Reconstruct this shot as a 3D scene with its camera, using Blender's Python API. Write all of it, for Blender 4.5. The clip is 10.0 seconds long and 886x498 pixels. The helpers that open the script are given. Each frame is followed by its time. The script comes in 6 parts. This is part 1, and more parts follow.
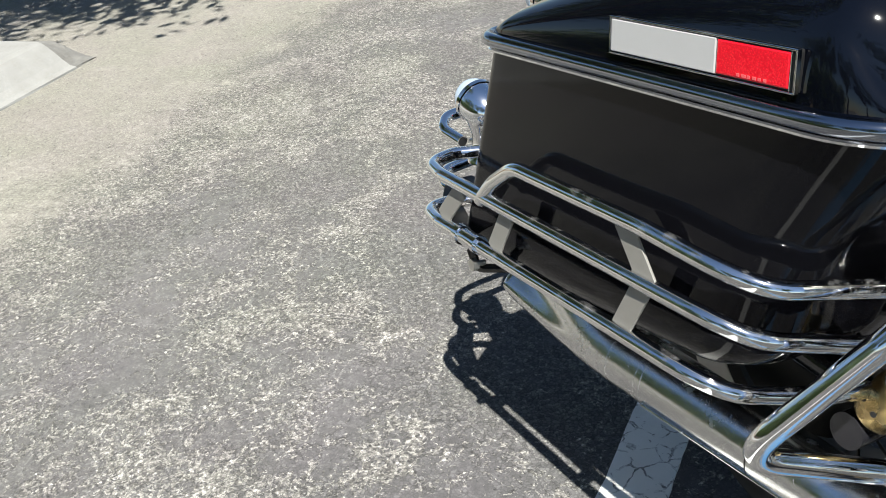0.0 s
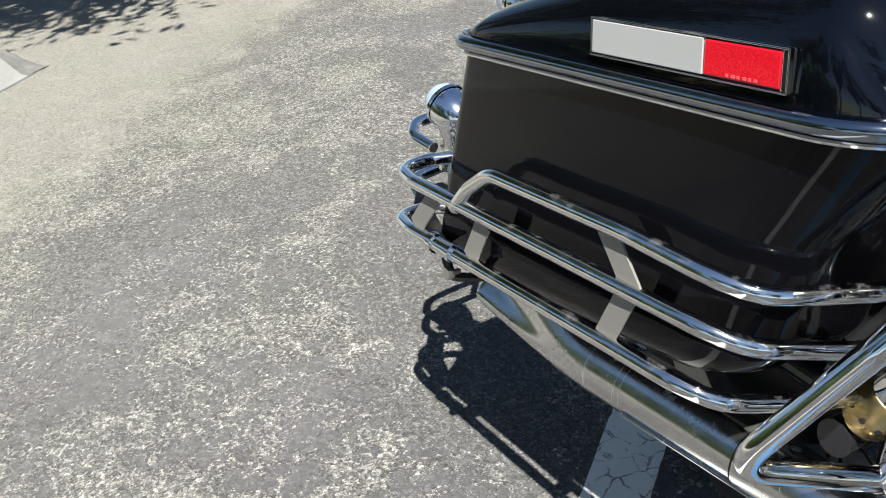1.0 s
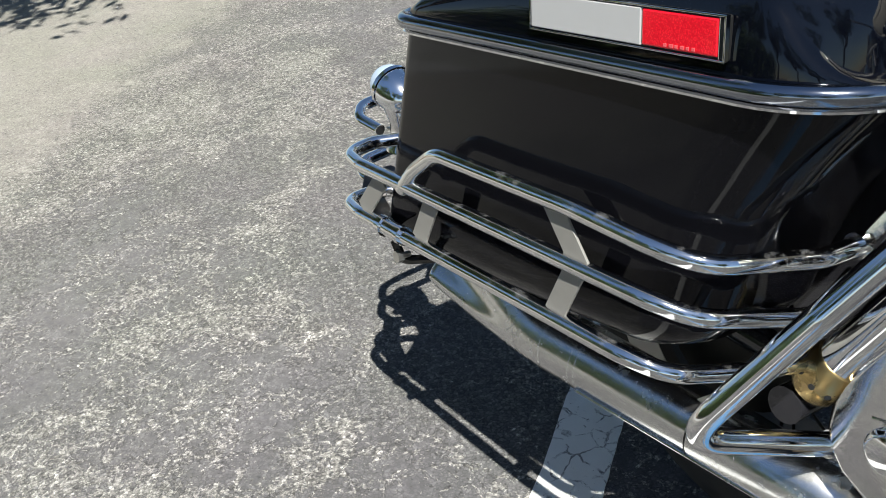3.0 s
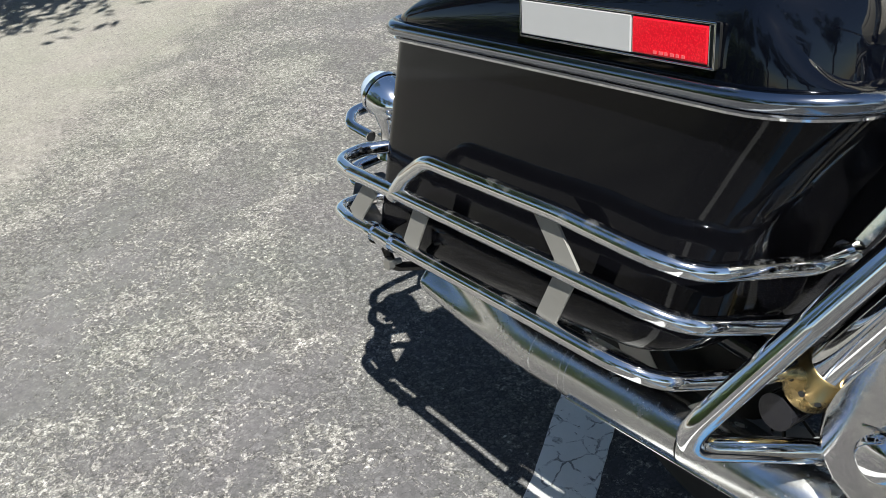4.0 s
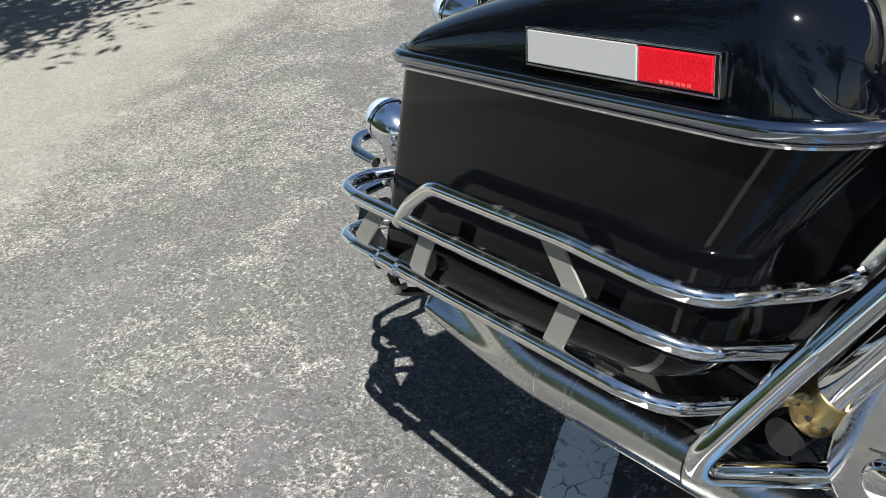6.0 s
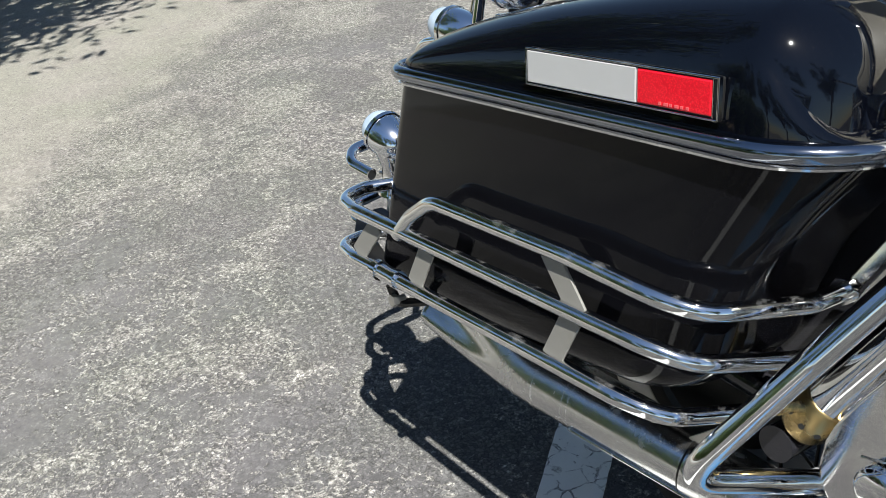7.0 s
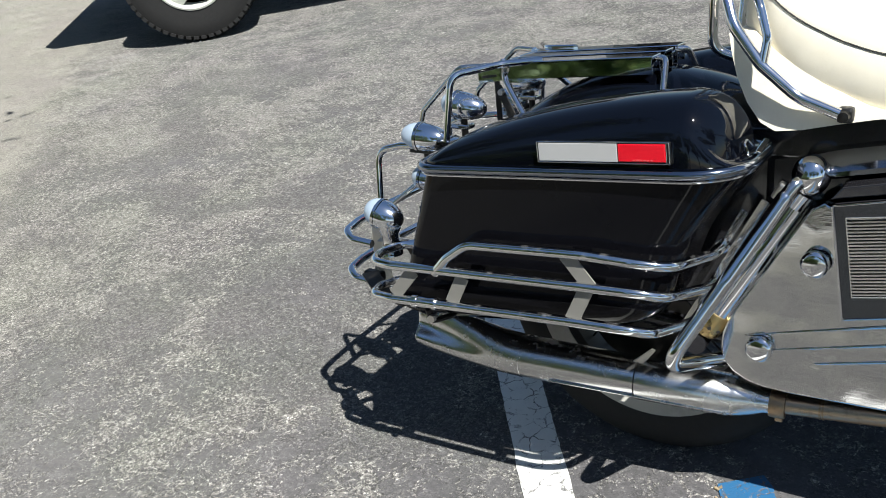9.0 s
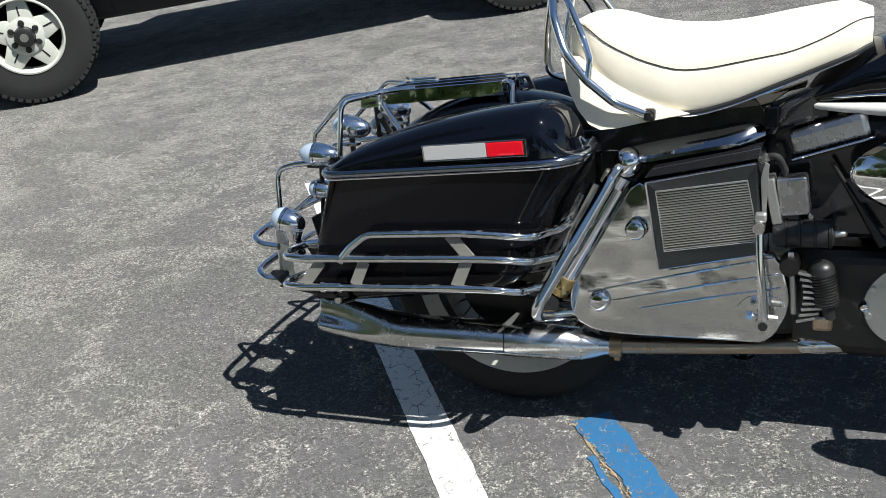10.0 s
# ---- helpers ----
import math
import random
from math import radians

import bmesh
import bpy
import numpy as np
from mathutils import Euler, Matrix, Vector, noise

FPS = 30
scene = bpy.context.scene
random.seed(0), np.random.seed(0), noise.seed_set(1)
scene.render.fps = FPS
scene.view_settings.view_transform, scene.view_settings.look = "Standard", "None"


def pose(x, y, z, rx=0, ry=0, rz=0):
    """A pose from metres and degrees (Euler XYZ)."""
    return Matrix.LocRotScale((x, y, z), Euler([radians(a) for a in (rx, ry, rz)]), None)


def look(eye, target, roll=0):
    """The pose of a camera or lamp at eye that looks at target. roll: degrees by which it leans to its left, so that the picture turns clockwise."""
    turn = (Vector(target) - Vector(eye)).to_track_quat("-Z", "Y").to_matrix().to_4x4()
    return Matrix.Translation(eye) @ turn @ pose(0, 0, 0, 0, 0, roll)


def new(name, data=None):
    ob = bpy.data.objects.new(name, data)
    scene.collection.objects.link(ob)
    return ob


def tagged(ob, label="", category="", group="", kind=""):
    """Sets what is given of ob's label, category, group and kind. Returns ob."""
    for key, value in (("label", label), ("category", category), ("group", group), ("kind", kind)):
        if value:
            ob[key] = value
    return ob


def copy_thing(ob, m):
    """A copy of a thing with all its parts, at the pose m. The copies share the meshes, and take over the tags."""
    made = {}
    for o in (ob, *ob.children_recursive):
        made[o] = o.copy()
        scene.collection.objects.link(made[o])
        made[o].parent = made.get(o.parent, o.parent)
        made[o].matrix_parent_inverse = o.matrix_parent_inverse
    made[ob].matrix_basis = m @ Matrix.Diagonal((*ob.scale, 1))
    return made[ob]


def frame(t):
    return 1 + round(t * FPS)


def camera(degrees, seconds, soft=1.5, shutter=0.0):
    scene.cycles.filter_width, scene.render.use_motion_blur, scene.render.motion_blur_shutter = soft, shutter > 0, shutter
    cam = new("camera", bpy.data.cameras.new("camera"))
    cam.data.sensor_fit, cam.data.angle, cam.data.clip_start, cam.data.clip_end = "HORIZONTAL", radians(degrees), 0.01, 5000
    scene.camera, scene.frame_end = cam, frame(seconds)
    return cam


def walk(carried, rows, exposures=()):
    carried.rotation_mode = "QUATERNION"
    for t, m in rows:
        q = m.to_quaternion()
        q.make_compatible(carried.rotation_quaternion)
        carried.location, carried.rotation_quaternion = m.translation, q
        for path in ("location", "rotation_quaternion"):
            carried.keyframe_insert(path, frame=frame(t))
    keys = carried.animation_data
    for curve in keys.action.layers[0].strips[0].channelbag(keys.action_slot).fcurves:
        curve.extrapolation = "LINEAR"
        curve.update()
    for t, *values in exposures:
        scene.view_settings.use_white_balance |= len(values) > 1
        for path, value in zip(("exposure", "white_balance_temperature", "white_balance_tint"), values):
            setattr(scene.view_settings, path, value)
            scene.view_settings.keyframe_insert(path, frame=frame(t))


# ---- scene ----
cam = camera(48.4, 10.0, soft=0.7)
PATH = [
    (0, (0.735, -0.54, 1.041), (-0.855, 0.187, 0.07), -9.4),
    (0.5, (0.705, -0.553, 1.036), (-0.874, 0.227, 0.088), -8.1),
    (1, (0.699, -0.544, 1.029), (-0.854, 0.261, 0.06), -8.8),
    (1.5, (0.699, -0.536, 1.024), (-0.829, 0.296, 0.037), -9.1),
    (2, (0.694, -0.527, 1.023), (-0.817, 0.317, 0.021), -10.0),
    (2.5, (0.7, -0.53, 1.019), (-0.805, 0.322, 0.014), -9.9),
    (4, (0.699, -0.528, 1.017), (-0.796, 0.351, 0.021), -9.3),
    (4.5, (0.701, -0.526, 1.018), (-0.797, 0.36, 0.031), -9.3),
    (5, (0.698, -0.528, 1.019), (-0.806, 0.36, 0.046), -9.3),
    (5.5, (0.698, -0.53, 1.022), (-0.811, 0.362, 0.059), -9.4),
    (7, (0.696, -0.554, 1.052), (-0.79, 0.372, 0.085), -9.2),
    (7.5, (0.701, -0.607, 1.108), (-0.631, 0.454, 0.058), -8.6),
    (7.8, (0.732, -0.725, 1.190), (-0.207, 0.170, 0.435), -6.7),
    (8, (0.762, -0.82, 1.248), (-0.475, 0.408, 0.266), -6.9),
    (8.5, (0.802, -1.045, 1.334), (-0.42, 0.215, 0.376), -11.0),
    (9, (0.746, -1.297, 1.363), (-0.316, 0.129, 0.448), -10.0),
    (9.5, (0.753, -1.528, 1.393), (-0.203, -0.009, 0.509), -7.7),
    (9.7, (0.770, -1.618, 1.407), (0.092, -0.445, 0.763), -7.8),
    (10, (0.815, -1.754, 1.429), (0.066, -0.106, 0.58), -8.1),
]
walk(cam, [(t, look(eye, target, roll)) for t, eye, target, roll in PATH], exposures=((0.0, 1.04, 6650, 8), (2.5, 0.91, 6570, 8), (7.5, 0.925, 6530, 8), (10.0, 0.745, 6500, 8)))

# ---- light ----
SUN_WAY = Vector((0.575, -0.222, 1.0)).normalized()
world = bpy.data.worlds.new("sky")
scene.world = world
world.use_nodes = True
wn = world.node_tree.nodes
sky = wn.new("ShaderNodeTexSky")
sky.sky_type = "NISHITA"
sky.sun_disc = False
sky.sun_elevation = math.asin(SUN_WAY.z)
sky.sun_rotation = math.atan2(SUN_WAY.x, SUN_WAY.y)
sky.air_density, sky.dust_density, sky.ozone_density = 1.0, 0.25, 3.0
world.node_tree.links.new(sky.outputs[0], wn["Background"].inputs[0])
wn["Background"].inputs[1].default_value = 0.058
sun_data = bpy.data.lights.new("sun", "SUN")
sun_data.energy, sun_data.angle, sun_data.color = 5.0, radians(0.53), (1.0, 0.985, 0.955)
sun = new("sun", sun_data)
sun.matrix_world = look(SUN_WAY * 30, (0, 0, 0))


# ---- materials ----
class Nodes:
    """A small helper to wire one material."""

    def __init__(self, name):
        self.mat = bpy.data.materials.new(name)
        self.mat.use_nodes = True
        self.tree = self.mat.node_tree
        self.bsdf = self.tree.nodes["Principled BSDF"]
        self.coord = self.add("TexCoord").outputs["Object"]

    def add(self, kind):
        return self.tree.nodes.new("ShaderNode" + kind)

    def link(self, a, b):
        self.tree.links.new(a, b)

    def put(self, value, socket):
        if isinstance(value, (int, float)):
            socket.default_value = value
        elif isinstance(value, (tuple, list)):
            socket.default_value = (*value, 1.0) if len(value) == 3 else value
        else:
            self.link(value, socket)

    def set(self, **values):
        for key, value in values.items():
            self.put(value, self.bsdf.inputs[key.replace("_", " ")])
        return self

    def noise(self, scale, detail=4.0, rough=0.55, distortion=0.0, coord=None):
        n = self.add("TexNoise")
        self.link(coord or self.coord, n.inputs["Vector"])
        n.inputs["Scale"].default_value, n.inputs["Detail"].default_value = scale, detail
        n.inputs["Roughness"].default_value, n.inputs["Distortion"].default_value = rough, distortion
        return n.outputs["Fac"]

    def cells(self, scale, feature="F1", out="Distance", coord=None):
        n = self.add("TexVoronoi")
        n.feature = feature
        self.link(coord or self.coord, n.inputs["Vector"])
        n.inputs["Scale"].default_value = scale
        return n.outputs[out]

    def ramp(self, fac, *stops):
        n = self.add("ValToRGB")
        while len(n.color_ramp.elements) < len(stops):
            n.color_ramp.elements.new(0.5)
        for e, (at, c) in zip(n.color_ramp.elements, stops):
            e.position = at
            e.color = (c, c, c, 1) if isinstance(c, (int, float)) else (*c, 1)
        self.link(fac, n.inputs[0])
        return n.outputs[0]

    def mix(self, fac, a, b, how="MIX"):
        n = self.add("Mix")
        n.data_type, n.blend_type = "RGBA", how
        self.put(fac, n.inputs["Factor"])
        self.put(a, n.inputs[6])
        self.put(b, n.inputs[7])
        return n.outputs[2]

    def math(self, how, a, b=0.0):
        n = self.add("Math")
        n.operation = how
        self.put(a, n.inputs[0])
        self.put(b, n.inputs[1])
        return n.outputs[0]

    def bump(self, height, strength, distance, normal=None):
        n = self.add("Bump")
        n.inputs["Strength"].default_value, n.inputs["Distance"].default_value = strength, distance
        self.link(height, n.inputs["Height"])
        if normal is not None:
            self.link(normal, n.inputs["Normal"])
        self.link(n.outputs[0], self.bsdf.inputs["Normal"])
        return n.outputs[0]


def metal(name, color, rough, wear=0.08, bump=0.02, dirt=0.0, dirt_color=(0.12, 0.10, 0.08)):
    """Plated or bare metal with smudges, fine scratches and a little grime."""
    m = Nodes(name)
    smudge = m.noise(14, 5, 0.6)
    fine = m.noise(160, 3, 0.6)
    r = m.math("ADD", m.math("MULTIPLY", m.ramp(smudge, (0.42, 0.0), (0.75, 1.0)), wear), rough)
    base = color
    if dirt:
        spots = m.ramp(m.noise(38, 6, 0.7), (0.55, 0.0), (0.72, dirt))
        base = m.mix(spots, color, dirt_color)
        m.set(Metallic=m.math("SUBTRACT", 1.0, spots))
        r = m.math("ADD", r, m.math("MULTIPLY", spots, 0.4))
    else:
        m.set(Metallic=1.0)
    m.set(Base_Color=base, Roughness=r)
    if bump:
        m.bump(m.mix(0.3, smudge, fine), bump, 0.004)
    return m.mat


def make_polished():
    """Polished aluminium with fine rubbing marks along its length and hazy wiped patches."""
    m = Nodes("polished_cover")
    stretch = m.add("Mapping")
    m.link(m.coord, stretch.inputs["Vector"])
    stretch.inputs["Scale"].default_value = (5.0, 60.0, 170.0)
    stretch.inputs["Rotation"].default_value = (0.0, 0.06, 0.0)
    marks = m.noise(2.2, 6, 0.75, 1.2, stretch.outputs[0])
    haze = m.ramp(m.noise(11, 5, 0.6, 0.4), (0.42, 0.0), (0.72, 1.0))
    spots = m.ramp(m.noise(70, 5, 0.7), (0.62, 0.0), (0.74, 0.4))
    scratch = m.ramp(marks, (0.50, 0.0), (0.68, 1.0))
    m.set(Base_Color=m.mix(spots, (0.80, 0.795, 0.785), (0.20, 0.17, 0.14)), Metallic=m.math("SUBTRACT", 1.0, m.math("MULTIPLY", spots, 0.5)),
          Roughness=m.math("ADD", m.math("ADD", 0.035, m.math("MULTIPLY", haze, 0.05)), m.math("MULTIPLY", scratch, 0.10)))
    sway = m.bump(m.noise(6, 2, 0.4), 1.0, 0.012)
    m.bump(m.mix(0.70, m.noise(16, 3, 0.5), scratch), 0.028, 0.002, sway)
    return m.mat


def paint(name, color, rough=0.06, dust=0.04, bump=0.01, coat=0.6, specks=0.0, gloss=0.5):
    """Gloss paint with a trace of dust and orange peel."""
    m = Nodes(name)
    haze = m.ramp(m.noise(5, 5, 0.6), (0.45, 0.0), (0.8, 1.0))
    grit = m.ramp(m.noise(420, 2, 0.5), (0.66, 0.0), (0.74, 1.0))
    film = m.math("ADD", m.math("MULTIPLY", haze, dust * 0.35), m.math("MULTIPLY", grit, dust + specks))
    m.set(Base_Color=m.mix(film, color, (0.45, 0.42, 0.38)),
          Roughness=m.math("ADD", m.math("MULTIPLY", haze, 0.05), rough), Coat_Weight=coat, Coat_Roughness=0.03, Specular_IOR_Level=gloss)
    m.bump(m.noise(30, 3, 0.5), bump, 0.003)
    return m.mat


def plain(name, color, rough, var=0.15, scale=40, bump=0.2, depth=0.002, second=None):
    """Matt surface with grain and blotches."""
    m = Nodes(name)
    big, small = m.noise(scale * 0.12, 5, 0.6), m.noise(scale, 4, 0.6)
    other = second or tuple(c * (1 - 2 * var) for c in color)
    light = tuple(min(1, c * (1 + var)) for c in color)
    m.set(Base_Color=m.mix(m.ramp(small, (0.3, 0.0), (0.7, 1.0)), m.mix(m.ramp(big, (0.35, 0.0), (0.7, 1.0)), light, other), color),
          Roughness=rough)
    if bump:
        m.bump(m.mix(0.5, big, small), bump, depth)
    return m.mat


DUST_EDGE = 1.6
BINDER = ((0.136, 0.134, 0.137), (0.178, 0.175, 0.173))


def asphalt_nodes(m):
    """Old bleached asphalt: smooth grey binder with pale sand caught in ragged specks, veins and clusters, dark pits, pale dust towards the kerb. Returns colour and height."""
    patch = m.noise(1.1, 6, 0.62, 0.6)
    mid = m.noise(5, 6, 0.66, 0.4)
    clump = m.noise(30, 4, 0.65, 0.5)
    fine = m.noise(420, 3, 0.6)
    split = m.add("SeparateXYZ")
    m.link(m.coord, split.inputs[0])
    # how open the surface is: bare stones and sand where open, smooth binder where not
    load = m.math("ADD", m.math("MULTIPLY", m.math("SUBTRACT", patch, 0.47), 1.7), m.math("MULTIPLY", m.math("SUBTRACT", mid, 0.5), 1.9))
    load = m.math("ADD", load, m.math("MULTIPLY", m.math("SUBTRACT", clump, 0.5), 1.3))
    # sand washed into thin wandering veins
    bent = m.add("VectorMath")
    bent.operation = "ADD"
    wob = m.add("TexNoise")
    m.link(m.coord, wob.inputs["Vector"])
    wob.inputs["Scale"].default_value, wob.inputs["Detail"].default_value = 12, 5
    sc = m.add("VectorMath")
    sc.operation = "SCALE"
    m.link(wob.outputs["Color"], sc.inputs[0])
    sc.inputs["Scale"].default_value = 0.11
    m.link(m.coord, bent.inputs[0])
    m.link(sc.outputs[0], bent.inputs[1])
    vein = m.ramp(m.cells(13, "DISTANCE_TO_EDGE", "Distance", bent.outputs[0]), (0.0, 0.42), (0.05, 0.20), (0.14, 0.0))
    load = m.math("ADD", load, vein)
    away = m.math("ADD", m.math("MULTIPLY", split.outputs[0], -0.756), m.math("MULTIPLY", split.outputs[1], -0.654))
    drift = m.math("ADD", m.math("SUBTRACT", away, DUST_EDGE + 0.16), m.math("MULTIPLY", m.math("SUBTRACT", mid, 0.5), 0.45))
    drift = m.math("ADD", drift, m.math("MULTIPLY", m.math("SUBTRACT", clump, 0.5), 0.25))
    away = m.math("ADD", m.math("SUBTRACT", away, DUST_EDGE), m.math("MULTIPLY", m.math("SUBTRACT", patch, 0.5), 1.9))
    away = m.math("ADD", away, m.math("MULTIPLY", m.math("SUBTRACT", mid, 0.5), 0.7))
    # the way from the bike outwards is more open and sandy
    load = m.math("ADD", load, m.ramp(m.math("MULTIPLY", m.math("ADD", away, 2.2), 0.4), (0.0, -0.42), (0.48, -0.10), (0.8, 0.30)))
    load = m.math("ADD", load, m.ramp(m.math("MULTIPLY", split.outputs[1], 0.25), (0.15, 0.0), (0.5, 0.22)))
    load = m.math("ADD", load, m.math("MULTIPLY", m.ramp(m.math("MULTIPLY", split.outputs[1], -0.5), (-0.05, 0.0), (0.2, 0.50)), m.ramp(split.outputs[0], (0.15, 0.0), (0.6, 1.0))))
    tone = m.ramp(m.noise(3.2, 5, 0.62), (0.3, BINDER[0]), (0.7, BINDER[1]))
    col = m.mix(m.ramp(fine, (0.35, 0.0), (0.7, 0.25)), tone, (0.20, 0.199, 0.196))
    # grains: ragged blobs of sand and small stones, denser where open
    ragged = m.noise(105, 4, 0.62, 0.7)
    grain = m.ramp(m.math("ADD", ragged, m.math("MULTIPLY", load, 0.30)), (0.596, 0.0), (0.630, 1.0))
    tiny = m.ramp(m.math("ADD", m.noise(260, 2, 0.6), m.math("MULTIPLY", load, 0.25)), (0.62, 0.0), (0.69, 1.0))
    tint, tint2, tint3 = m.add("SeparateColor"), m.add("SeparateColor"), m.add("SeparateColor")
    shift = m.add("VectorMath")
    shift.operation = "SCALE"
    fuzz = m.add("TexNoise")
    m.link(m.coord, fuzz.inputs["Vector"])
    fuzz.inputs["Scale"].default_value = 160
    m.link(fuzz.outputs["Color"], shift.inputs[0])
    shift.inputs["Scale"].default_value = 0.006
    jog = m.add("VectorMath")
    jog.operation = "ADD"
    m.link(m.coord, jog.inputs[0])
    m.link(shift.outputs[0], jog.inputs[1])
    m.link(m.cells(150, "F1", "Color", jog.outputs[0]), tint3.inputs[0])
    m.link(m.cells(120, "F1", "Color"), tint.inputs[0])
    m.link(m.cells(260, "F1", "Color"), tint2.inputs[0])
    pale = m.ramp(m.math("ADD", m.math("MULTIPLY", tint.outputs[0], 0.55), m.math("MULTIPLY", tint2.outputs[0], 0.45)),
                  (0.15, (0.21, 0.205, 0.195)), (0.45, (0.315, 0.305, 0.282)), (0.68, (0.46, 0.45, 0.41)), (0.94, (0.63, 0.615, 0.575)))
    col = m.mix(m.math("MAXIMUM", grain, m.math("MULTIPLY", tiny, 0.6)), col, pale)
    # dark pits between the stones
    pits = m.ramp(m.math("SUBTRACT", m.noise(160, 3, 0.6, 0.3), m.math("MULTIPLY", load, 0.22)), (0.345, 1.0), (0.41, 0.0))
    col = m.mix(m.math("MULTIPLY", pits, 0.5), col, (0.080, 0.078, 0.078))
    col = m.mix(1.0, col, m.ramp(clump, (0.33, 0.84), (0.5, 1.0), (0.68, 1.2)), "MULTIPLY")
    col = m.mix(1.0, col, m.ramp(mid, (0.32, 0.86), (0.5, 1.0), (0.68, 1.14)), "MULTIPLY")
    # smooth sealed patches with crisp edges
    sealed = m.ramp(m.math("ADD", m.noise(1.6, 6, 0.66, 0.8), m.math("MULTIPLY", m.math("SUBTRACT", clump, 0.5), 0.10)), (0.535, 0.0), (0.552, 0.80))
    col = m.mix(m.math("MULTIPLY", sealed, m.ramp(ragged, (0.57, 1.0), (0.66, 0.25))), col, tone)
    # pale dust drifted over the side towards the kerb
    film = m.ramp(m.math("MULTIPLY", m.math("ADD", away, 1.5), 0.5), (0.05, 0.0), (0.5, 0.22), (0.85, 0.42))
    col = m.mix(m.math("MULTIPLY", film, m.ramp(ragged, (0.38, 0.25), (0.55, 1.0))), col, (0.385, 0.37, 0.31))
    # mixed paler grey by position: ahead on the right, and far out on the left
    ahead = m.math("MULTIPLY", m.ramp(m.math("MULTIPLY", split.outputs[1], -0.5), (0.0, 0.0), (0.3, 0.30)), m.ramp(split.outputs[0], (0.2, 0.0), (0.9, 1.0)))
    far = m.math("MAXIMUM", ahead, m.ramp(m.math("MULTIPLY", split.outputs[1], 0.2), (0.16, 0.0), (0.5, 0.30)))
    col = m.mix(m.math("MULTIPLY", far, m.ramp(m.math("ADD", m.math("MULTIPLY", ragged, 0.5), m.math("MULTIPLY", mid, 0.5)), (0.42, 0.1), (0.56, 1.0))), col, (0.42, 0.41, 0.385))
    dusty = m.ramp(m.math("ADD", drift, 0.5), (0.30, 0.0), (0.44, 0.18), (0.56, 0.66), (0.90, 0.82))
    specks = m.ramp(m.math("ADD", m.noise(110, 4, 0.62), m.math("MULTIPLY", m.math("SUBTRACT", clump, 0.5), 0.35)), (0.36, 0.05), (0.43, 1.0))
    dusty = m.math("MULTIPLY", dusty, specks)
    col = m.mix(dusty, col, m.mix(m.ramp(fine, (0.3, 0.0), (0.7, 1.0)), (0.325, 0.31, 0.265), (0.43, 0.41, 0.355)))
    # packed small stones: each its own tone, dark joints between
    packed = m.ramp(m.math("ADD", m.math("ADD", load, 0.5), m.math("MULTIPLY", m.math("SUBTRACT", ragged, 0.5), 0.8)), (0.15, 0.15), (0.72, 1.0))
    stone = m.ramp(tint3.outputs[0], (0.1, 0.80), (0.5, 1.04), (0.95, 1.38))
    joint = m.ramp(m.cells(150, "DISTANCE_TO_EDGE", "Distance", jog.outputs[0]), (0.02, 0.64), (0.15, 1.08))
    col = m.mix(m.math("MULTIPLY", packed, m.math("SUBTRACT", 1.0, m.math("MULTIPLY", dusty, 0.75))), col, m.mix(1.0, col, m.mix(1.0, stone, joint, "MULTIPLY"), "MULTIPLY"))
    height = m.math("ADD", m.math("MULTIPLY", grain, 0.55), m.math("MULTIPLY", ragged, 0.8))
    height = m.math("ADD", height, m.math("MULTIPLY", tiny, 0.2))
    height = m.math("SUBTRACT", height, m.math("MULTIPLY", pits, 0.9))
    height = m.math("MULTIPLY", height, m.math("SUBTRACT", 1.0, m.math("MULTIPLY", dusty, 0.5)))
    cast = m.ramp(m.noise(2.3, 5, 0.65), (0.35, (0.668, 0.648, 0.668)), (0.65, (0.650, 0.662, 0.640)))
    col = m.mix(1.0, col, cast, "MULTIPLY")
    return col, height


def make_asphalt():
    m = Nodes("asphalt")
    col, height = asphalt_nodes(m)
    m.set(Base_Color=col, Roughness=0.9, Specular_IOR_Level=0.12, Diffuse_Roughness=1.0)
    m.bump(height, 0.8, 0.004)
    return m.mat


def make_line_paint(name, color, crack_scale, loss, crack=0.075):
    """Thick road paint, cracked through to the asphalt and chipped."""
    m = Nodes(name)
    ground, height = asphalt_nodes(m)
    bent = m.add("VectorMath")
    bent.operation = "ADD"
    wob = m.add("TexNoise")
    m.link(m.coord, wob.inputs["Vector"])
    wob.inputs["Scale"].default_value, wob.inputs["Detail"].default_value = 30, 3
    sc = m.add("VectorMath")
    sc.operation = "SCALE"
    m.link(wob.outputs["Color"], sc.inputs[0])
    sc.inputs["Scale"].default_value = 0.035
    m.link(m.coord, bent.inputs[0])
    m.link(sc.outputs[0], bent.inputs[1])
    edge = m.cells(crack_scale, "DISTANCE_TO_EDGE", "Distance", bent.outputs[0])
    cracks = m.ramp(edge, (crack * 0.45, 1.0), (crack, 0.0))
    gate = m.ramp(m.noise(26, 5, 0.7), (0.45, 0.0), (0.58, 0.9))
    chips = m.ramp(m.noise(75, 5, 0.7), (loss, 0.0), (loss + 0.05, 1.0))
    gone = m.math("MAXIMUM", m.math("MULTIPLY", cracks, gate), chips)
    dirt = m.ramp(m.noise(24, 5, 0.6), (0.35, 0.0), (0.8, 0.35))
    shade = m.mix(dirt, color, tuple(c * 0.70 + 0.018 for c in color))
    m.set(Base_Color=m.mix(gone, shade, ground), Roughness=0.62)
    m.bump(m.math("SUBTRACT", m.math("MULTIPLY", height, 0.35), gone), 0.6, 0.0015)
    return m.mat


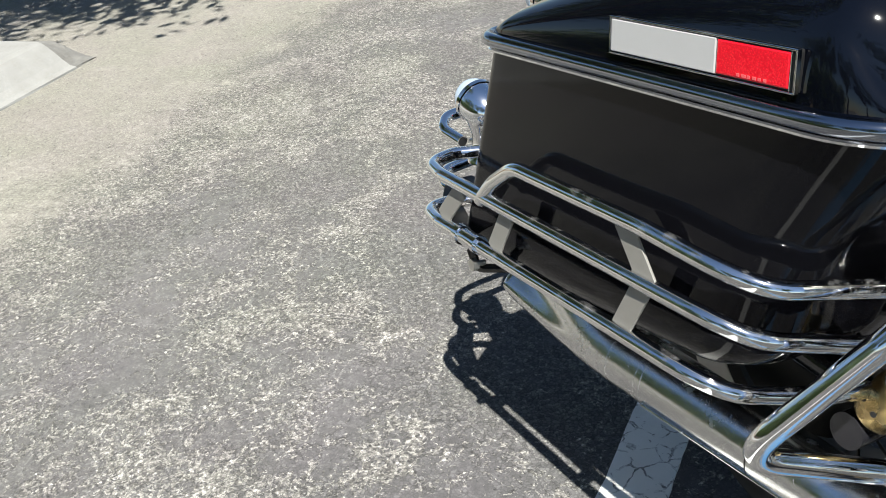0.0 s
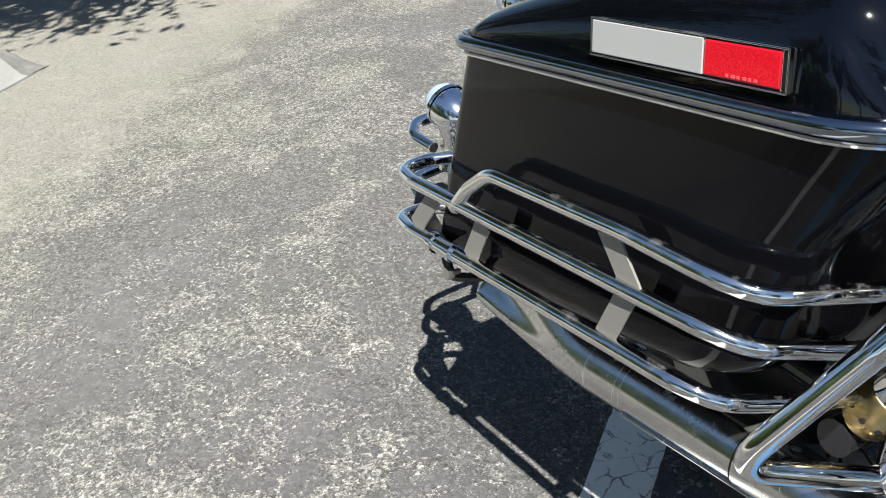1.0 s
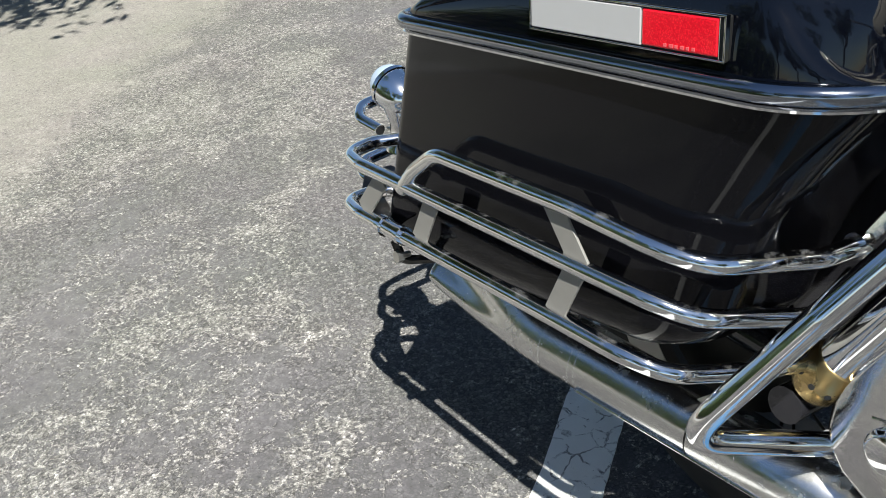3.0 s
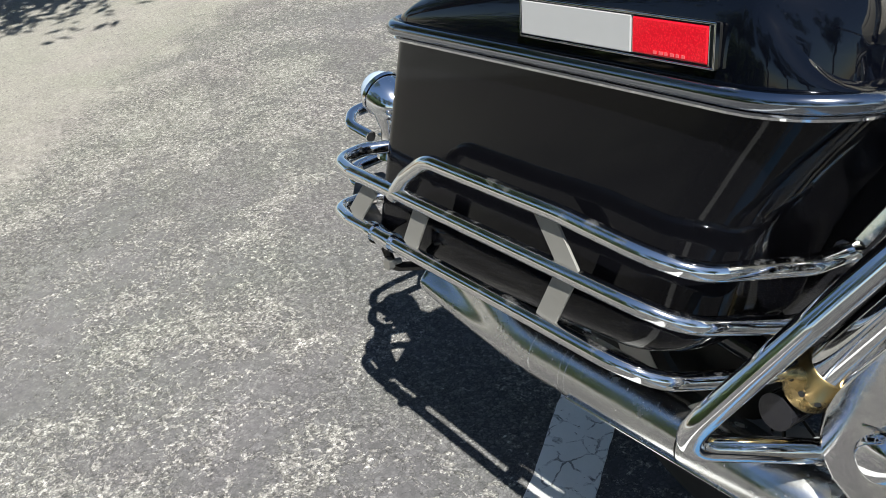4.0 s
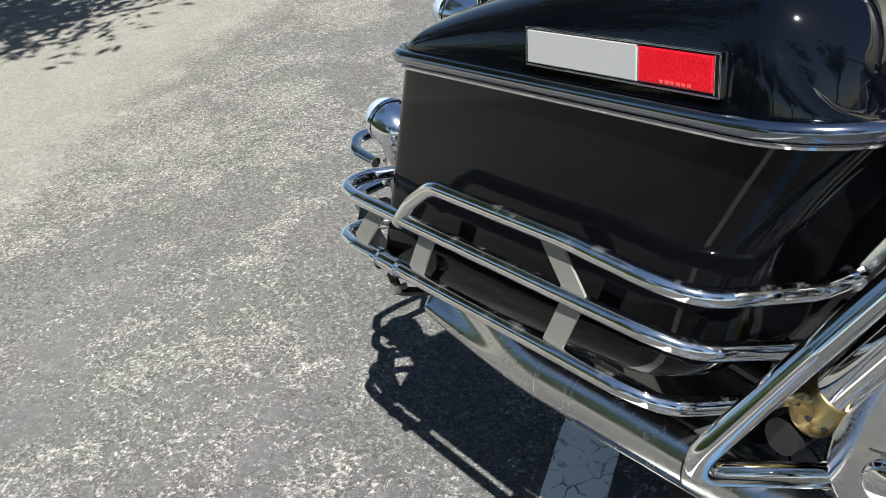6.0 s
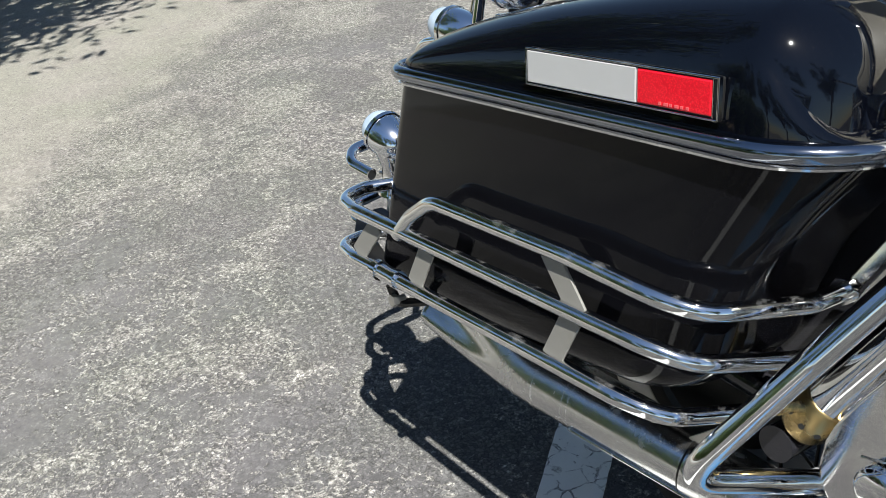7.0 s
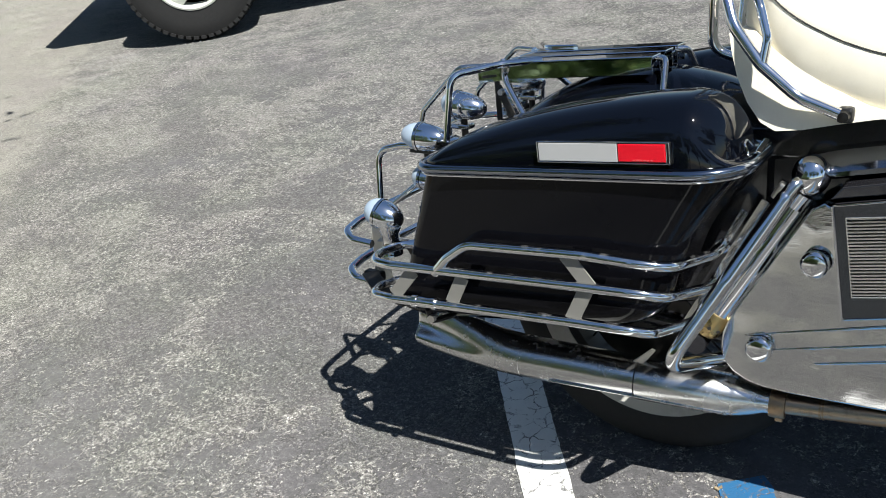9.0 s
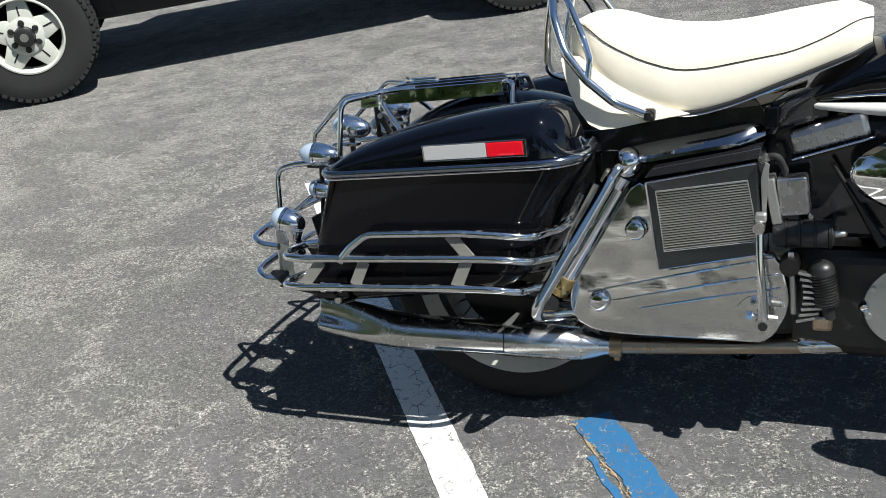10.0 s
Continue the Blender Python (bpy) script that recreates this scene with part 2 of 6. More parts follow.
CHROME = metal("chrome", (0.82, 0.82, 0.83), 0.035, 0.05, 0.012)
CHROME_LAMP = metal("lamp_chrome", (0.88, 0.90, 0.93), 0.11, 0.06, 0.012)
CHROME_WORN = metal("worn_chrome", (0.72, 0.70, 0.66), 0.10, 0.14, 0.03, 0.35, (0.30, 0.27, 0.21))
CHROME_BAR = metal("bar_chrome", (0.82, 0.82, 0.82), 0.045, 0.09, 0.035, 0.14, (0.36, 0.34, 0.30))
STEEL = metal("brushed_steel", (0.60, 0.585, 0.55), 0.36, 0.12, 0.04, 0.25)
POLISHED = make_polished()
PIPE = metal("heated_pipe", (0.46, 0.36, 0.26), 0.28, 0.2, 0.05, 0.5, (0.16, 0.11, 0.07))
BRASS = metal("brass", (0.52, 0.38, 0.17), 0.22, 0.2, 0.05, 0.5, (0.16, 0.11, 0.06))
DARK_METAL = metal("dark_engine_metal", (0.05, 0.048, 0.046), 0.38, 0.2, 0.08, 0.4, (0.06, 0.05, 0.04))
ALUMINIUM = metal("cast_aluminium", (0.50, 0.49, 0.46), 0.34, 0.15, 0.12, 0.4, (0.14, 0.12, 0.10))
BLACK = paint("black_gloss_paint", (0.0013, 0.0017, 0.0034), 0.045, 0.004, 0.010, 0.0, 0.003, 0.50)
BLACK_BAG = paint("black_moulded_bag", (0.0042, 0.0043, 0.0058), 0.06, 0.005, 0.012, 0.0, 0.003, 0.16)
BLACK_FRAME = paint("black_frame_enamel", (0.017, 0.017, 0.020), 0.12, 0.03, 0.03, 0.5, 0.02)
SILVER = paint("silver_body_paint", (0.33, 0.34, 0.36), 0.18, 0.05, 0.01, 0.6)
RUBBER = plain("tyre_rubber", (0.010, 0.010, 0.010), 0.82, 0.2, 60, 0.25, 0.002, (0.017, 0.0165, 0.016))
BLACK_PLASTIC = plain("black_plastic", (0.014, 0.014, 0.014), 0.42, 0.2, 90, 0.1, 0.001)
WHITEWALL = plain("whitewall_rubber", (0.44, 0.43, 0.40), 0.6, 0.1, 50, 0.1, 0.001, (0.30, 0.285, 0.25))
VINYL = plain("cream_vinyl", (0.80, 0.745, 0.61), 0.42, 0.03, 300, 0.12, 0.0008, (0.76, 0.70, 0.56))
PIPING = plain("dark_piping", (0.03, 0.028, 0.026), 0.5, 0.1, 80, 0.1, 0.001)
CONCRETE = plain("pale_concrete", (0.265, 0.262, 0.245), 0.9, 0.12, 90, 0.5, 0.004, (0.22, 0.215, 0.195))
BARE_CONCRETE = plain("bare_concrete", (0.17, 0.165, 0.15), 0.95, 0.3, 140, 0.9, 0.006, (0.10, 0.095, 0.085))
SOIL = plain("dry_soil", (0.22, 0.17, 0.11), 0.95, 0.2, 30, 0.6, 0.02)
GREY_PLATE = plain("pale_grey_plate", (0.40, 0.40, 0.395), 0.8, 0.02, 60, 0.03, 0.001, (0.37, 0.37, 0.365))
STRIPE = plain("white_tank_stripe", (0.62, 0.61, 0.58), 0.3, 0.03, 60, 0.02, 0.001)
BARK = plain("tree_bark", (0.16, 0.115, 0.075), 0.95, 0.25, 25, 0.8, 0.02)
ASPHALT = make_asphalt()
CRUMBS = plain("crumbled_edge", (0.30, 0.235, 0.145), 0.95, 0.3, 160, 1.0, 0.006, (0.10, 0.075, 0.05))
WHITE_LINE = make_line_paint("white_line_paint", (0.74, 0.735, 0.70), 27, 0.63, 0.060)
BLUE_LINE = make_line_paint("blue_line_paint", (0.016, 0.110, 0.245), 30, 0.60, 0.042)


def make_leaf():
    m = Nodes("green_leaf")
    rnd = m.add("NewGeometry").outputs["Random Per Island"]
    m.set(Base_Color=m.ramp(rnd, (0.0, (0.035, 0.075, 0.015)), (0.6, (0.07, 0.125, 0.025)), (1.0, (0.12, 0.17, 0.04))), Roughness=0.5)
    return m.mat


def make_red():
    m = Nodes("red_reflector")
    hexes = m.cells(620, "F1", "Distance")
    m.set(Base_Color=m.mix(m.ramp(hexes, (0.1, 0.0), (0.6, 1.0)), (0.86, 0.012, 0.03), (0.62, 0.006, 0.018)), Roughness=0.16, Coat_Weight=0.5)
    m.bump(hexes, 0.12, 0.001)
    return m.mat


def make_lens(name, color, rough):
    m = Nodes(name)
    rings = m.noise(150, 2, 0.5)
    m.set(Base_Color=color, Roughness=rough, Transmission_Weight=0.5, IOR=1.45)
    m.bump(rings, 0.15, 0.002)
    return m.mat


LEAF, RED = make_leaf(), make_red()
LENS = make_lens("clear_ribbed_lens", (0.58, 0.70, 0.82), 0.12)


# ---- mesh helpers ----
def part(name, bm, material, parent=None, label="", smooth=True):
    """Links a bmesh as one mesh object under a thing or a part."""
    mesh = bpy.data.meshes.new(name)
    bmesh.ops.recalc_face_normals(bm, faces=bm.faces[:])
    layer = bm.faces.layers.int.get("level")
    level = [f[layer] for f in bm.faces] if layer else []
    bm.to_mesh(mesh)
    bm.free()
    mesh.materials.append(material)
    if smooth:
        mesh.shade_smooth()
        mesh.set_sharp_from_angle(angle=radians(38))
        for poly, flat in zip(mesh.polygons, level):
            if flat:
                poly.use_smooth = False
    ob = new(name, mesh)
    if parent is not None:
        ob.parent = parent
    return tagged(ob, label) if label else ob


def merge(bm, other):
    """Adds the second bmesh to the first."""
    seen = {v: bm.verts.new(v.co) for v in other.verts}
    for f in other.faces:
        bm.faces.new([seen[v] for v in f.verts])
    other.free()
    return bm


def lerp_table(table, x):
    """Piecewise smooth lookup in (x, value) pairs."""
    if x <= table[0][0]:
        return table[0][1]
    for (a, p), (b, q) in zip(table, table[1:]):
        if x <= b:
            return p + (q - p) * (x - a) / (b - a)
    return table[-1][1]


def rounded(points, radius, steps=7, closed=False):
    """A polyline with its corners rounded; radius is one number or one a corner."""
    pts = [Vector(p) for p in points]
    out = []
    n = len(pts)
    for i, p in enumerate(pts):
        if not closed and i in (0, n - 1):
            out.append(p)
            continue
        a, b = pts[i - 1] - p, pts[(i + 1) % n] - p
        r = radius if isinstance(radius, (int, float)) else radius[i]
        angle = a.angle(b)
        if angle > 3.1 or r <= 0:
            out.append(p)
            continue
        cut = min(r / math.tan(angle / 2), a.length * 0.49, b.length * 0.49)
        p0, p1 = p + a.normalized() * cut, p + b.normalized() * cut
        for k in range(steps + 1):
            s = k / steps
            out.append(p0 * (1 - s) ** 2 + p * 2 * s * (1 - s) + p1 * s * s)
    return out


def tube(points, r, sides=14, closed=False, caps=True):
    """A round tube along a path; r is one number or one a point."""
    bm = bmesh.new()
    n = len(points)
    rings = []
    up = None
    for i, p in enumerate(points):
        q0 = points[i - 1] if closed or i else p
        q1 = points[(i + 1) % n] if closed or i < n - 1 else p
        way = (Vector(q1) - Vector(q0)).normalized()
        if up is None:
            up = way.orthogonal().normalized()
        up = (up - way * up.dot(way)).normalized()
        side = way.cross(up)
        rr = r if isinstance(r, (int, float)) else r[i]
        rings.append([bm.verts.new(Vector(p) + (up * math.cos(a) + side * math.sin(a)) * rr)
                      for a in (2 * math.pi * k / sides for k in range(sides))])
    pairs = list(zip(rings, rings[1:])) + ([(rings[-1], rings[0])] if closed else [])
    for a, b in pairs:
        for k in range(sides):
            bm.faces.new((a[k], a[(k + 1) % sides], b[(k + 1) % sides], b[k]))
    if caps and not closed:
        bm.faces.new(rings[0][::-1])
        bm.faces.new(rings[-1])
    return bm


def lathe(profile, origin, axis, sides=28, ring=False):
    """A solid of revolution: (distance along the axis, radius) pairs from origin; ring: a closed section with an open middle."""
    axis, origin = Vector(axis).normalized(), Vector(origin)
    bm = bmesh.new()
    u = axis.orthogonal().normalized()
    w = axis.cross(u)
    rings = []
    for d, r in profile:
        c = origin + axis * d
        if r < 1e-5:
            rings.append([bm.verts.new(c)])
        else:
            rings.append([bm.verts.new(c + (u * math.cos(a) + w * math.sin(a)) * r) for a in (2 * math.pi * k / sides for k in range(sides))])
    for a, b in list(zip(rings, rings[1:])) + ([(rings[-1], rings[0])] if ring else []):
        for k in range(sides):
            quad = [a[k % len(a)], a[(k + 1) % len(a)], b[(k + 1) % len(b)], b[k % len(b)]]
            quad = list(dict.fromkeys(quad))
            if len(quad) > 2:
                bm.faces.new(quad)
    for end in () if ring else (rings[0], rings[-1]):
        if len(end) > 2:
            bm.faces.new(end)
    return bm


def bevelled(bm, edges, offset, segments):
    """Rounds edges and marks the faces between them as level, so that they stay flat."""
    done = bmesh.ops.bevel(bm, geom=edges, offset=offset, segments=segments, affect="EDGES", profile=0.5)
    layer = bm.faces.layers.int.new("level")
    rounded_faces = set(done["faces"])
    for f in bm.faces:
        f[layer] = 0 if f in rounded_faces else 1


def plate(outline, v0, v1, bevel=0.0, segments=2):
    """An outline of (x, w) pairs, extruded sideways from v0 to v1, with bevelled edges."""
    bm = bmesh.new()
    a = [bm.verts.new((x, v0, w)) for x, w in outline]
    b = [bm.verts.new((x, v1, w)) for x, w in outline]
    n = len(outline)
    bm.faces.new(a)
    bm.faces.new(b[::-1])
    for i in range(n):
        bm.faces.new((a[i], b[i], b[(i + 1) % n], a[(i + 1) % n]))
    if bevel:
        rim = [e for e in bm.edges if abs(e.verts[0].co.y - e.verts[1].co.y) < 1e-6]
        sides = len(outline) > 12
        bevelled(bm, rim, bevel, segments)
        if sides:
            # a curved outline keeps its smooth sides
            layer = bm.faces.layers.int["level"]
            for f in bm.faces:
                if abs(f.normal.y) < 0.5:
                    f[layer] = 0
    return bm


def block(cx, cy, cz, sx, sy, sz, bevel=0.0, turn=None, segments=2):
    """A bevelled box of full sizes sx, sy, sz."""
    bm = bmesh.new()
    bmesh.ops.create_cube(bm, size=1.0, matrix=Matrix.Diagonal((sx, sy, sz, 1)))
    if bevel:
        bevelled(bm, bm.edges[:], bevel, segments)
    bm.transform(Matrix.Translation((cx, cy, cz)) @ (turn.to_4x4() if turn else Matrix.Identity(4)))
    return bm


def flat_bar(p, q, width, thick, normal, bevel=0.001):
    """A flat strap from p to q."""
    p, q = Vector(p), Vector(q)
    way = (q - p).normalized()
    normal = (Vector(normal) - way * Vector(normal).dot(way)).normalized()
    side = way.cross(normal)
    m = Matrix((way, side, normal)).transposed()
    c = (p + q) / 2
    return block(c.x, c.y, c.z, (q - p).length, width, thick, bevel, m)


def slanted(points, thick=0.003):
    """A thin slanting panel with its back offset inward."""
    bm = bmesh.new()
    front = [bm.verts.new(p) for p in points]
    back = [bm.verts.new((x, v + thick, w - thick)) for x, v, w in points]
    n = len(points)
    bm.faces.new(front)
    bm.faces.new(back[::-1])
    for k in range(n):
        bm.faces.new((front[k], back[k], back[(k + 1) % n], front[(k + 1) % n]))
    bmesh.ops.recalc_face_normals(bm, faces=bm.faces[:])
    return bm


def rim_loop(x0, x1, v0, v1, radii, per=9, fill=None):
    """A rounded rectangle in plan, as (x, v) pairs; radii: rear-outer, front-outer, front-inner, rear-inner."""
    corners = [(x0, v0), (x1, v0), (x1, v1), (x0, v1)]
    pts = []
    for i, (x, v) in enumerate(corners):
        r = radii[i]
        cx = x + r if x == x0 else x - r
        cv = v + r if v == v0 else v - r
        start = (math.pi, 1.5 * math.pi, 0, 0.5 * math.pi)[i]
        for k in range(per):
            a = start + 0.5 * math.pi * k / (per - 1)
            pts.append((cx + r * math.cos(a), cv + r * math.sin(a)))
    # more points along the long sides
    out = []
    for k, (a, b) in enumerate(zip(pts, pts[1:] + pts[:1])):
        out.append(a)
        n = int(math.dist(a, b) / 0.03) if fill is None else fill[(k // per) % 2] if k % per == per - 1 else 0
        for j in range(1, n + 1):
            s = j / (n + 1)
            out.append((a[0] + (b[0] - a[0]) * s, a[1] + (b[1] - a[1]) * s))
    return out


def skin(loops, cap_first=True, cap_last=True, mirror=1):
    """Faces between closed loops of equal length."""
    bm = bmesh.new()
    rows = [[bm.verts.new((p[0], p[1] * mirror, p[2])) for p in loop] for loop in loops]
    for a, b in zip(rows, rows[1:]):
        n = len(a)
        for k in range(n):
            bm.faces.new((a[k], a[(k + 1) % n], b[(k + 1) % n], b[k]))
    if cap_first:
        bm.faces.new(rows[0][::-1])
    if cap_last:
        bm.faces.new(rows[-1])
    return bm


# ---- ground ----
def sheet(name, outline, z, material, label, category):
    bm = bmesh.new()
    bm.faces.new([bm.verts.new((x, y, z)) for x, y in outline])
    ob = part(name, bm, material, None, label, False)
    return tagged(ob, "", category, "", "structure")


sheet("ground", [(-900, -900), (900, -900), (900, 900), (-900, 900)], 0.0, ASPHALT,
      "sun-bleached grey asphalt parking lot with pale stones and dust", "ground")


def line_strip(name, p, q, width, material, label, seed, rough_left=0.0015, rough_right=0.0015):
    """A painted parking line with uneven edges, 3 mm thick."""
    rnd = random.Random(seed)
    p, q = Vector(p), Vector(q)
    way = (q - p).normalized()
    side = Vector((-way.y, way.x))
    n = int((q - p).length / 0.02)
    bm = bmesh.new()
    rows = []
    wander_l = wander_r = 0.0
    for i in range(n + 1):
        c = p + way * ((q - p).length * i / n)
        wander_l = 0.7 * wander_l + rnd.uniform(-1, 1) * rough_left
        wander_r = 0.7 * wander_r + rnd.uniform(-1, 1) * rough_right
        l, r = c + side * (width / 2 + wander_l), c - side * (width / 2 + wander_r)
        rows.append([bm.verts.new((l.x, l.y, 0.0)), bm.verts.new((l.x, l.y, 0.003)), bm.verts.new((r.x, r.y, 0.003)), bm.verts.new((r.x, r.y, 0.0))])
    for a, b in zip(rows, rows[1:]):
        for k in range(3):
            bm.faces.new((a[k], a[k + 1], b[k + 1], b[k]))
    ob = part(name, bm, material, None, label, False)
    return tagged(ob, "", "parking line", "", "structure")


line_strip("parking_line", (-1.23, 1.575), (1.35, -1.92), 0.098, WHITE_LINE, "worn white painted parking line with cracked surface", 3)
line_strip("parking_line", (0.271, 0.167), (1.942, -1.998), 0.088, BLUE_LINE, "chipped blue painted line beside the white line", 5, 0.005, 0.006)
line_strip("parking_line", (0.305, 0.017), (1.830, -1.958), 0.014, BLUE_LINE, "worn sliver of blue paint beyond a crack", 6, 0.008, 0.008)
crack = line_strip("asphalt_crack", (0.232, 0.137), (1.903, -2.030), 0.006, CRUMBS, "crumbled tan edge of a crack along the blue line", 7, 0.005, 0.005)
rnd = random.Random(17)
crumbs = bmesh.new()
for k in range(220):
    along, off, size = rnd.uniform(0.0, 1.3), rnd.gauss(0.0, 0.006), rnd.uniform(0.002, 0.0065)
    stone = block(0, 0, 0, size, size * rnd.uniform(0.6, 1.0), size * 0.7, size * 0.15, None, 1)
    stone.transform(Matrix.Translation((0.232 + 0.61 * along + 0.79 * off, 0.137 - 0.79 * along + 0.61 * off, 0.003)) @ Matrix.Rotation(rnd.uniform(0, 6.3), 4, "Z"))
    merge(crumbs, stone)
part("crumbs", crumbs, CRUMBS, crack, "", False)


# ---- kerbed island ----
def build_island():
    """A concrete kerb with a chipped rounded corner, planted inside."""
    root = tagged(new("kerb_island"), "pale concrete kerb of a planted parking island, chipped at its corner", "kerb", "", "structure")
    way = Vector((0.645, -0.764)).normalized()       # along the kerb, towards the camera side
    side = Vector((-way.y, way.x))                   # out towards the parking lot
    corner = Vector((-3.36, -0.13))

    def at(s, d):
        p = corner + way * s - side * d
        return p.x, p.y

    prof = [(-0.108, 0.0), (-0.106, 0.008), (-0.080, 0.014), (-0.052, 0.036), (-0.024, 0.064), (0.002, 0.088), (0.020, 0.102), (0.040, 0.110), (0.26, 0.118), (0.26, -0.05)]
    bm = bmesh.new()
    rows = []
    stations = [0.10] + [0.2 * k for k in range(1, 26)]
    rnd = random.Random(4)
    for s in stations:
        rows.append([bm.verts.new((*at(s, d + rnd.uniform(-0.002, 0.002)), h)) for d, h in prof])
    for a, b in zip(rows, rows[1:]):
        for k in range(len(prof) - 1):
            bm.faces.new((a[k], a[k + 1], b[k + 1], b[k]))
    bm.faces.new(rows[0])
    part("kerb", bm, CONCRETE, root, "", False)
    # broken corner with bare stones showing
    bm = bmesh.new()
    rows = []
    for s, drop in ((-0.025, 0.22), (-0.005, 0.62), (0.02, 0.80), (0.045, 0.80), (0.075, 0.90), (0.105, 0.985)):
        rows.append([bm.verts.new((*at(s + rnd.uniform(-0.006, 0.006), d + rnd.uniform(-0.001, 0.009)), h * drop * rnd.uniform(0.94, 1.0) if h > 0 else h)) for d, h in prof])
    for a, b in zip(rows, rows[1:]):
        for k in range(len(prof) - 1):
            bm.faces.new((a[k], a[k + 1], b[k + 1], b[k]))
    bm.faces.new(rows[0])
    part("broken_corner", bm, BARE_CONCRETE, root, "chipped corner of darker bare concrete", False)
    # return side of the island
    bm = bmesh.new()
    rows = []
    for k in range(22):
        s = 0.2 * k
        rows.append([bm.verts.new((*at(0.128 + d, 0.255 + s), h)) for d, h in prof])
    for a, b in zip(rows, rows[1:]):
        for k in range(len(prof) - 1):
            bm.faces.new((a[k], a[k + 1], b[k + 1], b[k]))
    bm.faces.new(rows[0])
    part("kerb", bm, CONCRETE, root, "", False)
    bm = bmesh.new()
    bm.faces.new([bm.verts.new((*at(s, d), 0.112)) for s, d in ((0.27, 0.255), (5.0, 0.255), (5.0, 4.3), (0.27, 4.3))])
    part("soil", bm, SOIL, root, "dry brown soil", False)


build_island()


# ---- trees ----
def build_tree(seed, height, spread, leaves, sway=(0.0, 0.0)):
    """A tapered trunk with limbs and a loose crown of separate leaves."""
    rnd = random.Random(seed)
    root = tagged(new("tree"), "broad leafy green tree with a brown trunk", "tree", "parking lot trees")
    bm = bmesh.new()
    fork = height * 0.36
    trunk = [Vector((rnd.uniform(-0.04, 0.04) * k, rnd.uniform(-0.04, 0.04) * k, fork * k / 5)) for k in range(6)]
    trunk[0] = Vector((0, 0, -0.05))
    merge(bm, tube(trunk, [0.17, 0.13, 0.115, 0.108, 0.105, 0.10], 10))
    part("trunk", bm, BARK, root)
    tips = []
    for k in range(9):
        a = 2 * math.pi * k / 9 + rnd.uniform(-0.3, 0.3)
        reach = spread * rnd.uniform(0.55, 0.95)
        top = height * rnd.uniform(0.55, 0.98)
        p0 = trunk[-1] - Vector((0, 0, rnd.uniform(0, fork * 0.25)))
        p3 = Vector((math.cos(a) * reach + sway[0], math.sin(a) * reach + sway[1], top))
        p1 = p0.lerp(p3, 0.35) + Vector((0, 0, 0.25))
        p2 = p0.lerp(p3, 0.7) + Vector((rnd.uniform(-0.2, 0.2), rnd.uniform(-0.2, 0.2), 0.2))
        part("limb", tube([p0, p1, p2, p3], [0.075, 0.05, 0.03, 0.01], 7), BARK, root)
        tips += [p1, p2, p3, p2.lerp(p3, 0.5), p1.lerp(p2, 0.5)]
    verts, faces = [], []
    clumps = [t + Vector((rnd.gauss(0, 0.35), rnd.gauss(0, 0.35), rnd.gauss(0.1, 0.28))) for t in tips for _ in range(3)]
    for _ in range(leaves):
        c = rnd.choice(clumps) + Vector((rnd.gauss(0, 0.2), rnd.gauss(0, 0.2), rnd.gauss(0, 0.16)))
        turn = Euler((rnd.uniform(-0.9, 0.9), rnd.uniform(-0.9, 0.9), rnd.uniform(0, 6.3))).to_matrix()
        l, w = rnd.uniform(0.035, 0.07), rnd.uniform(0.015, 0.026)
        base = len(verts)
        for q in ((-l, 0, 0), (0, -w, 0.012), (l, 0, 0), (0, w, 0.012)):
            verts.append(c + turn @ Vector(q))
        faces += [(base, base + 1, base + 2), (base, base + 2, base + 3)]
    mesh = bpy.data.meshes.new("crown")
    mesh.from_pydata(verts, [], faces)
    mesh.materials.append(LEAF)
    crown = new("crown", mesh)
    crown.parent = root
    tagged(crown, "", "", "", "stuff")
    return root


tree = build_tree(11, 4.7, 1.75, 15000, (-0.45, 0.55))
tree.matrix_basis = pose(-3.35, -1.40, 0.1, 0, 0, 0)
for x, y, turn, size in ((-4.8, -9.5, 40, 1.1), (-14.5, -2.0, 80, 1.2), (-2.2, -8.8, 120, 1.05), (1.3, -9.4, 200, 1.15), (4.8, -9.0, 300, 1.1), (9.0, -7.5, 20, 1.15), (11.0, -2.0, 250, 1.2)):
    other = copy_thing(tree, pose(x, y, 0, 0, 0, turn))
    other.scale = (size, size, size * 1.40)


